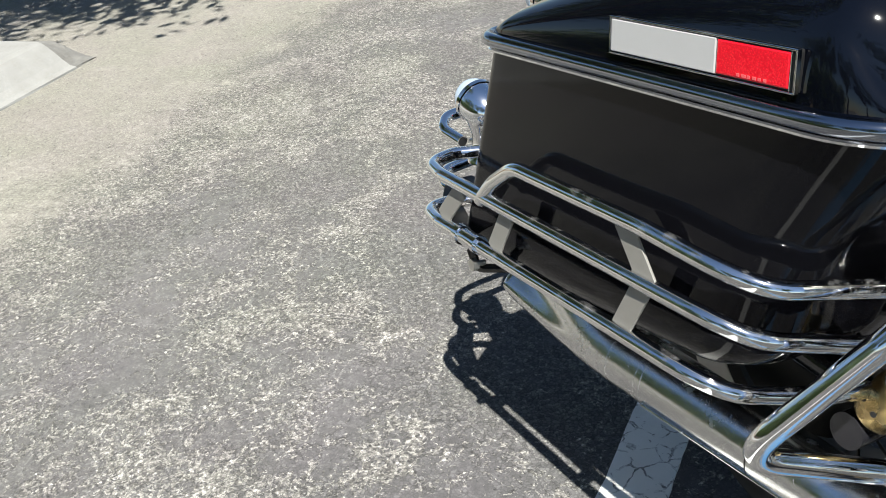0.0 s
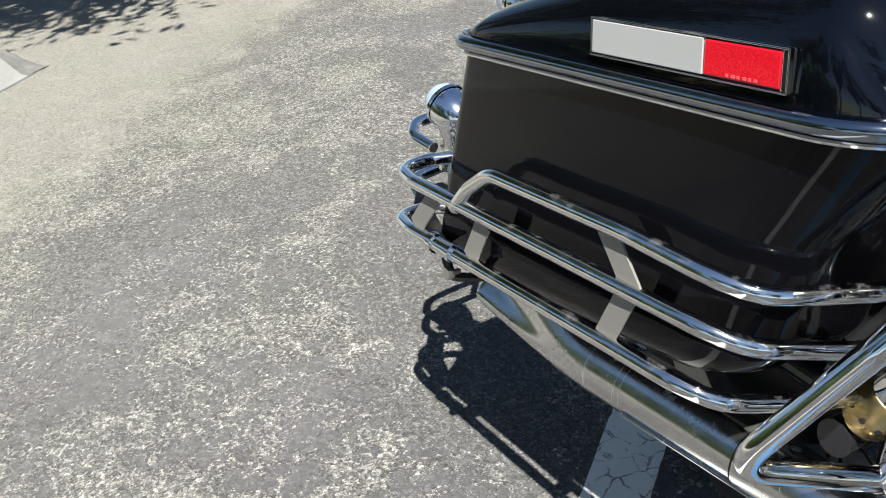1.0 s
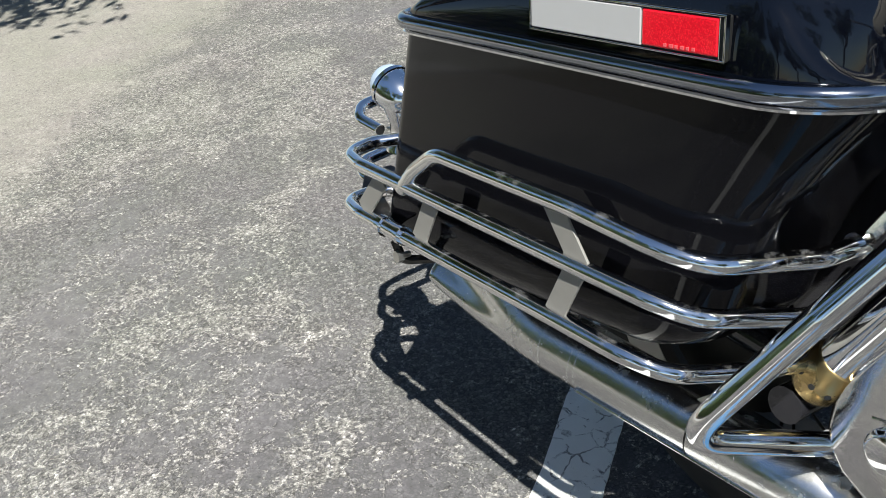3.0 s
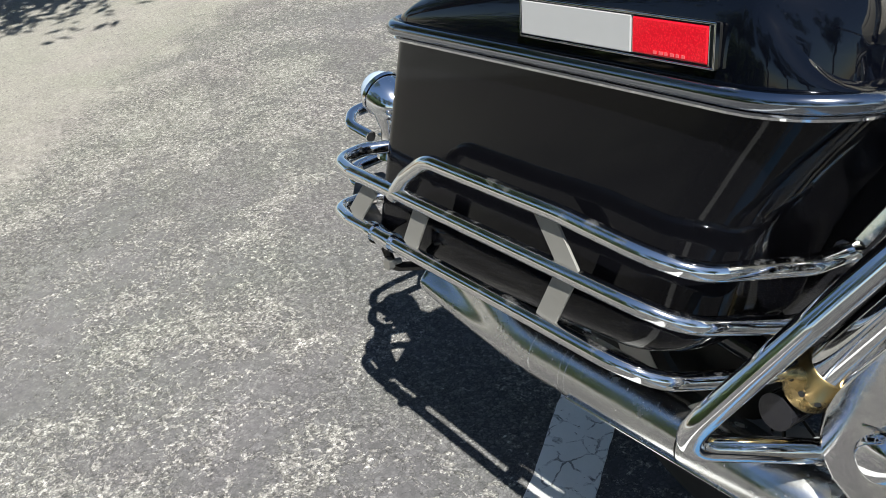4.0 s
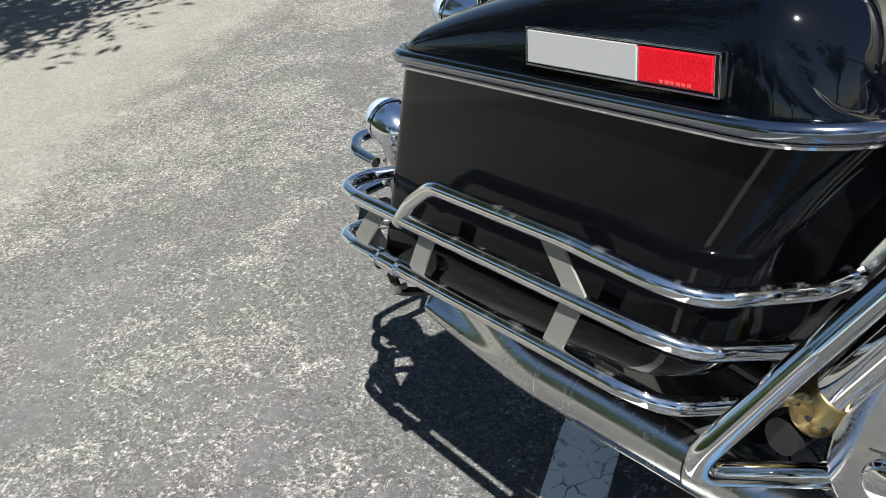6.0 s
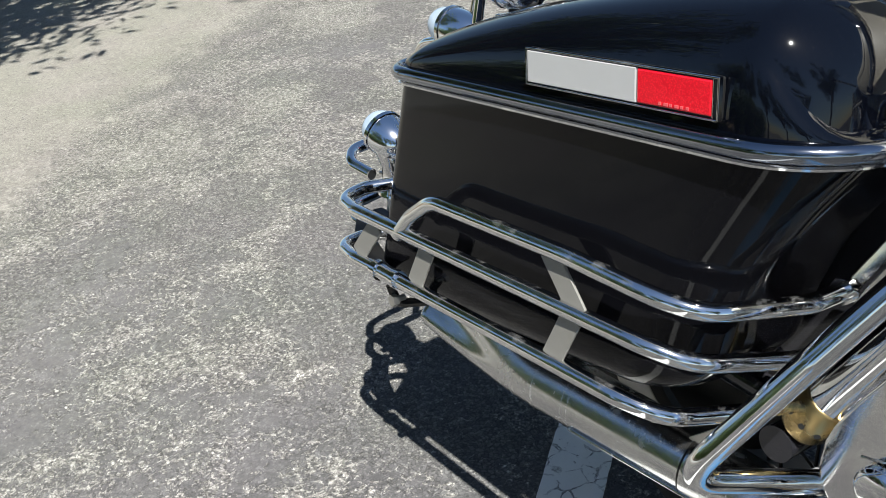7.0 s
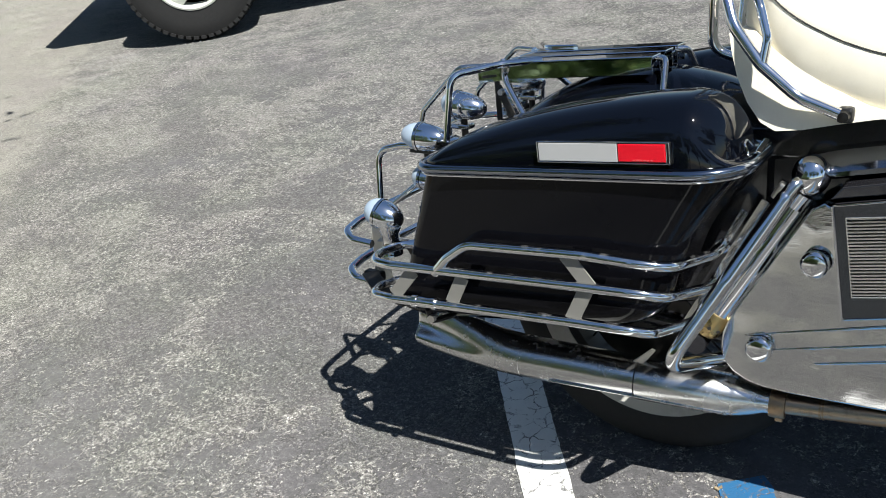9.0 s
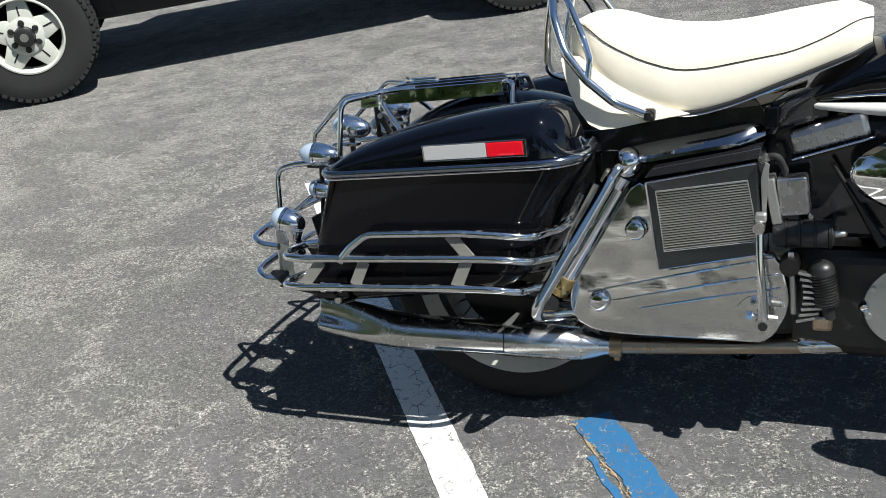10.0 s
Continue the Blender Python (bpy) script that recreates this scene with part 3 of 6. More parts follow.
def build_shrub(seed, size, leaves):
    """A low rounded bush: short stems and separate leaves in uneven clumps."""
    rnd = random.Random(seed)
    root = tagged(new("shrub"), "dense green shrub on the kerbed island", "shrub", "island shrubs")
    clumps = []
    for k in range(14):
        a, reach = rnd.uniform(0, 6.3), size * rnd.uniform(0.15, 0.75)
        tip = Vector((math.cos(a) * reach, math.sin(a) * reach, size * rnd.uniform(0.45, 1.05)))
        part("stem", tube([Vector((0, 0, -0.03)), tip * 0.55, tip], [0.02, 0.013, 0.006], 6), BARK, root)
        clumps += [tip, tip * 0.75, tip * 0.5 + Vector((0, 0, 0.05))]
    verts, faces = [], []
    for _ in range(leaves):
        c = rnd.choice(clumps) + Vector((rnd.gauss(0, 0.13), rnd.gauss(0, 0.13), rnd.gauss(0, 0.12)))
        c.z = max(0.03, c.z)
        turn = Euler((rnd.uniform(-1, 1), rnd.uniform(-1, 1), rnd.uniform(0, 6.3))).to_matrix()
        l, w = rnd.uniform(0.025, 0.05), rnd.uniform(0.012, 0.02)
        base = len(verts)
        for q in ((-l, 0, 0), (0, -w, 0.006), (l, 0, 0), (0, w, 0.006)):
            verts.append(c + turn @ Vector(q))
        faces += [(base, base + 1, base + 2), (base, base + 2, base + 3)]
    mesh = bpy.data.meshes.new("foliage")
    mesh.from_pydata(verts, [], faces)
    mesh.materials.append(LEAF)
    leafy = new("foliage", mesh)
    leafy.parent = root
    tagged(leafy, "", "", "", "stuff")
    return root


shrub = build_shrub(21, 0.95, 7000)
shrub.matrix_basis = pose(-1.9, -4.1, 0.13)
for x, y, turn, size in ((-2.7, -2.55, 70, 1.0), (-2.15, -3.05, 140, 1.05), (-1.55, -3.5, 200, 1.1), (-0.95, -4.1, 300, 1.2), (-0.5, -4.9, 20, 1.3), (0.0, -4.75, 160, 1.2), (-1.3, -5.2, 110, 1.6), (-3.0, -4.2, 250, 1.6)):
    other = copy_thing(shrub, pose(x, y, 0.13, 0, 0, turn))
    other.scale = (size, size, size)


# ---- truck ----
def build_truck():
    """A parked pickup on wide tyres, seen from low down: wheels, sill, step, arches and body."""
    root = tagged(new("pickup_truck"), "silver pickup truck with alloy wheels and chunky black tyres", "truck")
    base = 3.08
    rad = 0.408

    def wheel_at(x, y, out):
        """out: which way its face looks along y"""
        w = tagged(new("wheel"), "", "")
        w.parent = root
        w.matrix_basis = pose(x, y, rad, 0, 0, 0 if out < 0 else 180)
        prof = [(-0.125, 0.222), (-0.127, 0.25), (-0.134, 0.30), (-0.132, 0.345), (-0.122, 0.378), (-0.095, 0.396), (0.095, 0.396), (0.122, 0.378), (0.134, 0.31), (0.127, 0.25), (0.125, 0.222)]
        tyre = part("tyre", lathe(prof, (0, 0, 0), (0, 1, 0), 64, True), RUBBER, w, "black all-terrain tyre with chunky tread")
        # tread blocks round the shoulder and the crown
        bm = bmesh.new()
        for k in range(54):
            a = 2 * math.pi * k / 54
            for lane, (v, r, sx, sv) in enumerate(((-0.112, 0.3825, 0.030, 0.036), (-0.05, 0.397, 0.030, 0.05), (0.012, 0.397, 0.030, 0.05), (0.07, 0.397, 0.030, 0.045), (0.112, 0.387, 0.030, 0.036))):
                b = block(0, 0, 0, sx, sv, 0.018)
                b.transform(Matrix.Rotation(a + 0.08 * (lane % 2), 4, "Y") @ Matrix.Translation((0, v, r)))
                merge(bm, b)
        part("tread", bm, RUBBER, tyre, "", False)
        rim = part("rim", lathe([(-0.055, 0.0), (-0.05, 0.10), (0.0, 0.13), (0.03, 0.205), (0.10, 0.215), (0.12, 0.222), (0.12, 0.20), (0.05, 0.0)], (0, 0.0, 0), (0, 1, 0), 48), DARK_METAL, w)
        part("rim_lip", lathe([(-0.118, 0.226), (-0.130, 0.222), (-0.132, 0.213), (-0.118, 0.204), (-0.04, 0.195), (-0.04, 0.220)], (0, 0, 0), (0, 1, 0), 64, True), ALLOY, rim, "silver alloy rim lip")
        for k in range(5):
            a = 2 * math.pi * k / 5
            bm = bmesh.new()
            out_pts = [(-0.050, 0.06), (0.050, 0.06), (0.072, 0.097), (0.050, 0.203), (-0.050, 0.203), (-0.072, 0.097)]
            front = [bm.verts.new((x2, -0.105 + (r - 0.07) * 0.02, r)) for x2, r in out_pts]
            back = [bm.verts.new((x2, -0.065, r)) for x2, r in out_pts]
            bm.faces.new(front)
            bm.faces.new(back[::-1])
            for j in range(6):
                bm.faces.new((front[j], back[j], back[(j + 1) % 6], front[(j + 1) % 6]))
            bmesh.ops.bevel(bm, geom=bm.edges[:], offset=0.006, segments=2, affect="EDGES", profile=0.5)
            bm.transform(Matrix.Rotation(a, 4, "Y"))
            spoke = part("spoke", bm, ALLOY, rim, "silver alloy spoke")
            groove = block(0, -0.1035, 0.145, 0.009, 0.004, 0.055, 0.0)
            groove.transform(Matrix.Rotation(a, 4, "Y"))
            part("groove", groove, BLACK_PLASTIC, rim)
        part("hub_face", lathe([(-0.122, 0.0), (-0.122, 0.088), (-0.112, 0.108), (-0.07, 0.112), (-0.07, 0.0)], (0, 0, 0), (0, 1, 0), 32), ALLOY, rim)
        part("hub_cap", lathe([(-0.165, 0.0), (-0.165, 0.036), (-0.158, 0.054), (-0.125, 0.062), (-0.115, 0.0)], (0, 0, 0), (0, 1, 0), 24), BLACK_PLASTIC, rim, "black plastic hub cap")
        part("hub_badge", lathe([(-0.168, 0.0), (-0.168, 0.024), (-0.163, 0.025), (-0.163, 0.0)], (0, 0, 0), (0, 1, 0), 24), STEEL, rim)
        for k in range(6):
            a = 2 * math.pi * k / 6
            part("lug_nut", lathe([(-0.132, 0.0), (-0.132, 0.015), (-0.129, 0.018), (-0.115, 0.019), (-0.115, 0.0)], (math.sin(a) * 0.079, 0, math.cos(a) * 0.079), (0, 1, 0), 12), BLACK_PLASTIC, rim)
        return w

    for x in (0.0, base):
        wheel_at(x, 0.13, -1)
        wheel_at(x, 1.52, 1)
    # body side outline with wheel arches, (x, z)
    def arch(cx, r=0.47, n=12):
        return [(cx + r * math.cos(math.pi * (1 - k / n)), 0.42 + r * math.sin(math.pi * (1 - k / n))) for k in range(n + 1)]
    low = [p for p in [(-0.64, 0.84), (-0.52, 0.80)] + arch(0.0, 0.50) + [(0.50, 0.68), (base - 0.50, 0.68)] + arch(base, 0.50) + [(base + 0.6, 0.68), (base + 1.15, 0.70)] if p[1] >= 0.68]
    top = [(base + 1.18, 0.98), (base + 0.75, 1.04), (0.95, 1.06), (-0.30, 1.0), (-0.58, 0.94)]
    part("body", plate(low + top, 0.05, 1.60, 0.03, 3), SILVER, root)
    part("cab", plate([(0.8, 1.05), (1.25, 1.72), (2.05, 1.76), (2.35, 1.06)], 0.14, 1.51, 0.05, 3), SILVER, root)
    part("side_window", plate([(0.98, 1.12), (1.32, 1.63), (2.0, 1.67), (2.2, 1.12)], 0.134, 0.148, 0.004), BLACK_PLASTIC, root, "dark side window")
    part("chassis", block(base / 2, 0.83, 0.45, base + 1.5, 0.95, 0.16, 0.02), BLACK_PLASTIC, root)
    part("step_bar", block(base / 2, 0.16, 0.60, base - 1.3, 0.09, 0.07, 0.02), STEEL, root, "grey metal side step")
    for x, r0 in ((0.0, 0.0), (base, 0.0)):
        part("arch_liner", plate([(x + 0.5 * math.cos(math.pi * k / 14), 0.42 + 0.5 * math.sin(math.pi * k / 14)) for k in range(15)]
                                 , 0.32, 1.33, 0.0), BLACK_PLASTIC, root)
    part("bumper", plate([(-0.60, 0.66), (-0.82, 0.68), (-0.85, 0.82), (-0.60, 0.84)], 0.12, 1.53, 0.05, 3), STEEL, root)
    root.matrix_basis = pose(-3.65, 2.66, 0.0, 0, 0, 36.6)
    return root


ALLOY = paint("silver_alloy_paint", (0.50, 0.51, 0.46), 0.30, 0.05, 0.01, 0.3)
build_truck()


# ---- motorcycle ----
# Its own frame: x forward, y from its right side (minus) to its left, z up along its leaning middle plane.
bike = tagged(new("motorcycle"), "black and chrome touring motorcycle with saddlebags and cream vinyl seat", "motorcycle")
bike.matrix_basis = pose(0, 0.24, 0.0, -9.0, 0, 0)


def on_bike(name, bm, material, label="", smooth=True, parent=None):
    return part(name, bm, material, parent or bike, label, smooth)


SLOPE = 0.066   # the bag's belt line climbs forward


def belt(x):
    return 0.6634 + SLOPE * x


def build_bag(side):
    """One saddlebag with its domed lid, belt trim, latch and side plate; side -1 is the right one."""
    m = -side
    bag = new("saddlebag")
    bag.parent = bike
    tagged(bag, "glossy black moulded saddlebag")
    # tub: sheared back towards the bottom
    levels = []
    for k in range(15):
        s = k / 14
        w0 = 0.366 + (0.6634 - 0.012 - 0.366) * s
        climb = 0.125 + (SLOPE - 0.125) * s
        tuck = 0.030 * max(0, 1 - s / 0.14) ** 2
        xr = lerp_table([(0, -0.352), (0.5, -0.296), (1.0, -0.242)], s) + tuck
        xf = lerp_table([(0, 0.184), (0.35, 0.213), (0.55, 0.233), (0.8, 0.277), (1.0, 0.317)], s) - tuck
        vo = lerp_table([(0, -0.318), (0.4, -0.328), (1.0, -0.342)], s) + tuck
        vi = -0.118 - tuck
        loop = rim_loop(xr, xf, vo, vi, (0.032, lerp_table([(0, 0.060), (0.7, 0.068), (1.0, 0.080)], s), 0.05, 0.03), 14, (18, 5))
        levels.append([(x, v - (0.005 * (1 - ((x - (xr + xf) / 2) / (xf - xr) * 2) ** 2) if v < -0.3 else 0.0), w0 + climb * x) for x, v in loop])
    part("tub", skin(levels, True, True, m), BLACK_BAG, bag)
    # lid: steep sides drawn in from the belt, rounded shoulders, a broad ridge
    x_front, corner = 0.322, 0.085
    outline = rim_loop(-0.248, x_front, -0.346, -0.152, (0.05, corner, 0.05, 0.04), 12)
    rise = [(-0.26, 0.006), (-0.235, 0.018), (-0.2, 0.036), (-0.15, 0.053), (-0.1, 0.066), (-0.05, 0.077), (0.0, 0.086), (0.05, 0.093), (0.1, 0.099), (0.17, 0.105), (0.23, 0.1065), (0.27, 0.104), (0.33, 0.098)]
    rings = []
    steps = 30
    for j in range(steps + 1):
        q = (j / steps) ** 1.6 * 0.985
        ring = []
        for x, v in outline:
            front = min(1.0, max(0.0, (x - x_front + corner) / corner))
            front = front * front * (3 - 2 * front)
            tx, tv = min(0.225, max(-0.12, x)), -0.250
            px, pv = x + (tx - x) * q, v + (tv - v) * q
            side = max(0.0, 1 - (1 - q) ** 2.7) ** (1 / 2.7)
            late = max(0.0, (q - 0.13) / 0.87)
            nose = 0.05 * min(1.0, q / 0.13) + 0.95 * max(0.0, 1 - (1 - late) ** 2.4) ** (1 / 1.9)
            g = side * (1 - front) + nose * front
            ring.append((px, pv, belt(px) + 0.004 + sum(lerp_table(rise, px + d) for d in (-0.02, 0.0, 0.02)) / 3 * g))
        rings.append(ring)
    part("lid", skin(rings, True, True, m), BLACK, bag, "high-gloss black domed lid")
    # belt: chrome half-round over a thin bead
    loop = rim_loop(-0.256, 0.330, -0.350, -0.145, (0.05, 0.088, 0.055, 0.04))
    part("belt_trim", tube([Vector((x, v * m, belt(x) - 0.001)) for x, v in loop], 0.0082, 10, True), CHROME_DARK, bag, "dark chrome belt trim round the lid edge")
    loop = rim_loop(-0.254, 0.328, -0.3495, -0.147, (0.05, 0.087, 0.055, 0.04))
    part("belt_bead", tube([Vector((x, v * m, belt(x) - 0.0125)) for x, v in loop], 0.0022, 6, True), CHROME, bag, "thin bright metal bead")
    # latch along the front ledge, with its wire clip
    latch = part("latch", block(0.3225, -0.205 * m, belt(0.32) + 0.010, 0.009, 0.072, 0.005, 0.0015, Euler((0.05 * m, 0.3, 0.10 * m)).to_matrix()), CHROME, bag, "chrome lid latch")
    part("latch_clip", tube(rounded([(0.322, -0.236 * m, belt(0.32) + 0.008), (0.318, -0.262 * m, belt(0.32) + 0.010), (0.311, -0.262 * m, belt(0.32) + 0.026), (0.309, -0.244 * m, belt(0.32) + 0.029), (0.316, -0.236 * m, belt(0.32) + 0.018)], 0.005, 5), 0.0022, 8), CHROME, latch)
    part("latch_pin", tube([Vector((0.316, -0.268 * m, belt(0.32) + 0.006)), Vector((0.326, -0.168 * m, belt(0.32) + 0.006))], 0.0022, 8), CHROME_WORN, latch)
    return bag, m


def build_side_plate(bag, m):
    """A long reflector: pale grey field, red field, thin metal frame, set on the lid's side."""
    tilt = math.atan(SLOPE)
    turn = Euler((0, -tilt, 0)).to_matrix()

    def spot(s, h, off):
        return Vector((0.0025 + s * math.cos(tilt) - h * math.sin(tilt), (-0.3475 - off) * m, 0.6798 + s * math.sin(tilt) + h * math.cos(tilt)))

    def slab(name, s0, s1, h0, h1, off, thick, mat, label, bevel, parent):
        c = spot((s0 + s1) / 2, (h0 + h1) / 2, off)
        return part(name, block(c.x, c.y, c.z, s1 - s0, thick, h1 - h0, bevel, turn), mat, parent, label, False)

    back = slab("side_reflector", 0.0005, 0.2255, 0.0005, 0.0345, -0.001, 0.0065, BLACK_PLASTIC, "long grey and red side reflector in a thin metal frame", 0.002, bag)
    slab("grey_field", 0.0030, 0.1400, 0.0028, 0.0322, 0.0035, 0.004, GREY_PLATE, "plain pale grey field", 0.0008, back)
    slab("red_field", 0.1415, 0.2190, 0.0032, 0.0318, 0.0035, 0.004, RED, "red reflector field", 0.0015, back)
    for s0, s1, h0, h1 in ((0.0, 0.226, 0.0333, 0.0350), (0.0, 0.226, 0.0, 0.0016), (0.0, 0.0016, 0.0, 0.0350), (0.2244, 0.226, 0.0, 0.0350), (0.2200, 0.2210, 0.002, 0.033)):
        slab("frame_strip", s0, s1, h0, h1, 0.003, 0.005, CHROME_BAR, "", 0.0005, back)
    # worn raised writing on the red field
    rnd = random.Random(8)
    for k in range(6):
        s = 0.166 + 0.0058 * k
        slab("mark", s, s + rnd.uniform(0.0025, 0.0042), 0.0052, 0.0076, 0.0058, 0.0008, PALE_RED, "", 0, back)


def build_guard(m):
    """The chrome bumper guard round the saddlebag: three bent tubes tied by flat straps."""
    guard = new("saddlebag_guard")
    guard.parent = bike
    tagged(guard, "chrome tube guard with flat steel straps round the saddlebag")
    V = -0.362

    low = [(-0.325, -0.262, 0.388), (-0.362, -0.272, 0.386), (-0.381, -0.312, 0.384), (-0.370, V + 0.010, 0.385), (-0.320, V, 0.388), (0.06, V, 0.409), (0.150, V + 0.004, 0.410), (0.190, -0.332, 0.398), (0.218, -0.235, 0.382), (0.222, -0.182, 0.374)]
    mid = [(-0.315, -0.252, 0.462), (-0.354, -0.266, 0.459), (-0.374, -0.308, 0.456), (-0.362, V + 0.010, 0.454), (-0.312, V, 0.456), (0.06, V, 0.475), (0.172, V + 0.004, 0.478), (0.212, -0.332, 0.466), (0.243, -0.235, 0.450), (0.246, -0.182, 0.440)]
    top = [(-0.214, V, 0.455), (-0.186, V, 0.487), (-0.142, V, 0.5195), (0.08, V, 0.532), (0.178, V + 0.004, 0.529), (0.222, -0.335, 0.521), (0.257, -0.235, 0.514), (0.258, -0.186, 0.513)]
    for pts, rad in ((low, (0, .03, .03, .04, .08, .3, .1, .08, .05, 0)), (mid, (0, .03, .03, .04, .08, .3, .1, .08, .05, 0)), (top, (0, .05, .06, .3, .12, .08, .05, 0))):
        path = rounded([(x, v * m, w) for x, v, w in pts], rad, 9)
        part("guard_tube", tube(path, 0.0090, 18), CHROME_BAR, guard, "chrome tube, slightly dulled")
    for (x0, w0), (x1, w1) in (((-0.310, 0.396), (-0.262, 0.452)), ((-0.182, 0.401), (-0.154, 0.457)), ((0.060, 0.412), (0.087, 0.470)), ((0.050, 0.529), (0.098, 0.474))):
        part("strap", flat_bar((x0, (V + 0.001) * m, w0), (x1, (V + 0.001) * m, w1), 0.026, 0.003, (0, 1, 0), 0.0006), STRAP, guard, "matt grey flat steel strap")
    # slip joint and its clamp on the low tube
    part("sleeve", tube([Vector((-0.262, V * m, 0.392)), Vector((-0.215, V * m, 0.3945))], 0.0108, 16), CHROME_BAR, guard)
    part("clamp_ring", tube([Vector((-0.266, V * m, 0.3917)), Vector((-0.255, V * m, 0.3922))], 0.0130, 16), CHROME, guard)
    part("clamp_ring", tube([Vector((-0.222, V * m, 0.394)), Vector((-0.214, V * m, 0.3945))], 0.0122, 16), CHROME, guard)
    part("clamp_bracket", tube(rounded([(-0.235, V * m, 0.38), (-0.235, (V + 0.01) * m, 0.352), (-0.222, (V + 0.06) * m, 0.345), (-0.215, (V + 0.14) * m, 0.37)], 0.015), 0.006, 8), DARK_METAL, guard)
    part("clamp_bolt", lathe([(0, 0.0), (0, 0.008), (0.008, 0.008), (0.008, 0.004), (0.02, 0.004), (0.02, 0)], (-0.228, (V - 0.004) * m, 0.362), (0, 1, 0), 6), STEEL, guard, "", False)
    part("guard_bracket", flat_bar((-0.445, -0.262 * m, 0.384), (-0.392, -0.300 * m, 0.374), 0.034, 0.004, (0, 0, 1)), DARK_METAL, guard)
    part("guard_bracket", flat_bar((-0.400, -0.302 * m, 0.370), (-0.292, -0.338 * m, 0.372), 0.036, 0.004, (0, 0, 1)), DARK_METAL, guard)
    # front upright strip that the tube ends are welded to
    part("mount_strip", flat_bar((0.256, -0.182 * m, 0.508), (0.286, -0.160 * m, 0.570), 0.013, 0.004, (0.55, -1.0, 0.35), 0.001), CHROME_WORN, guard)
    part("mount_rod", flat_bar((0.197, -0.180 * m, 0.362), (0.324, -0.180 * m, 0.598), 0.013, 0.005, (0.2, -1, 0.1), 0.001), CHROME_WORN, guard, "dull flat upright behind the crash bar")
    part("end_collar", lathe([(-0.004, 0.0), (-0.004, 0.0125), (0.005, 0.0125), (0.005, 0.0)], (0.258, -0.188 * m, 0.5132), (0.05, 0.99 * m, -0.03), 18), CHROME_BAR, guard)


def lathe_lamp(name, at, r, length, way, mat_lens, label, lens_len=0.9):
    """A chrome bullet lamp: rounded nose, bright rim, lens."""
    shell = [(length, 0.0)]
    for k in range(1, 13):
        a = k / 12 * math.pi / 2
        shell.append((length * math.cos(a), r * math.sin(a) ** 0.85))
    lamp = on_bike(name, lathe(shell + [(-0.006, r), (-0.006, 0.0)], at, way, 32), CHROME_LAMP, label)
    part("rim", lathe([(-0.004, r), (-0.005, r * 1.06), (-0.011, r * 1.06), (-0.012, r * 0.97)], at, way, 32), CHROME, lamp, "bright chrome rim")
    dome = [(-0.010, r * 0.96)]
    for k in range(1, 9):
        a = k / 8 * math.pi / 2
        dome.append((-0.010 - r * lens_len * math.sin(a), r * 0.96 * math.cos(a)))
    part("lens", lathe([(-0.010, 0.0)] + dome, at, way, 28), mat_lens, lamp, "clear pale lens")
    return lamp


CHROME_DARK = metal("belt_chrome", (0.30, 0.32, 0.36), 0.10, 0.06, 0.01)
STRAP = plain("grey_strap", (0.21, 0.202, 0.182), 0.5, 0.08, 60, 0.05, 0.001)
PALE_RED = plain("worn_red", (0.66, 0.09, 0.10), 0.4, 0.05, 60, 0.0)

right_bag, mm = build_bag(-1)
build_side_plate(right_bag, mm)
build_bag(1)
build_guard(1)


# exhaust
MUF_V, MUF_W = -0.1636, 0.2166
MUF_WAY = (1, 0.0754, -0.0206)   # the muffler splays outward and rises a little towards its tail


def muffler_radius(x):
    return 0.0432 - 0.0137 * (x + 0.139)


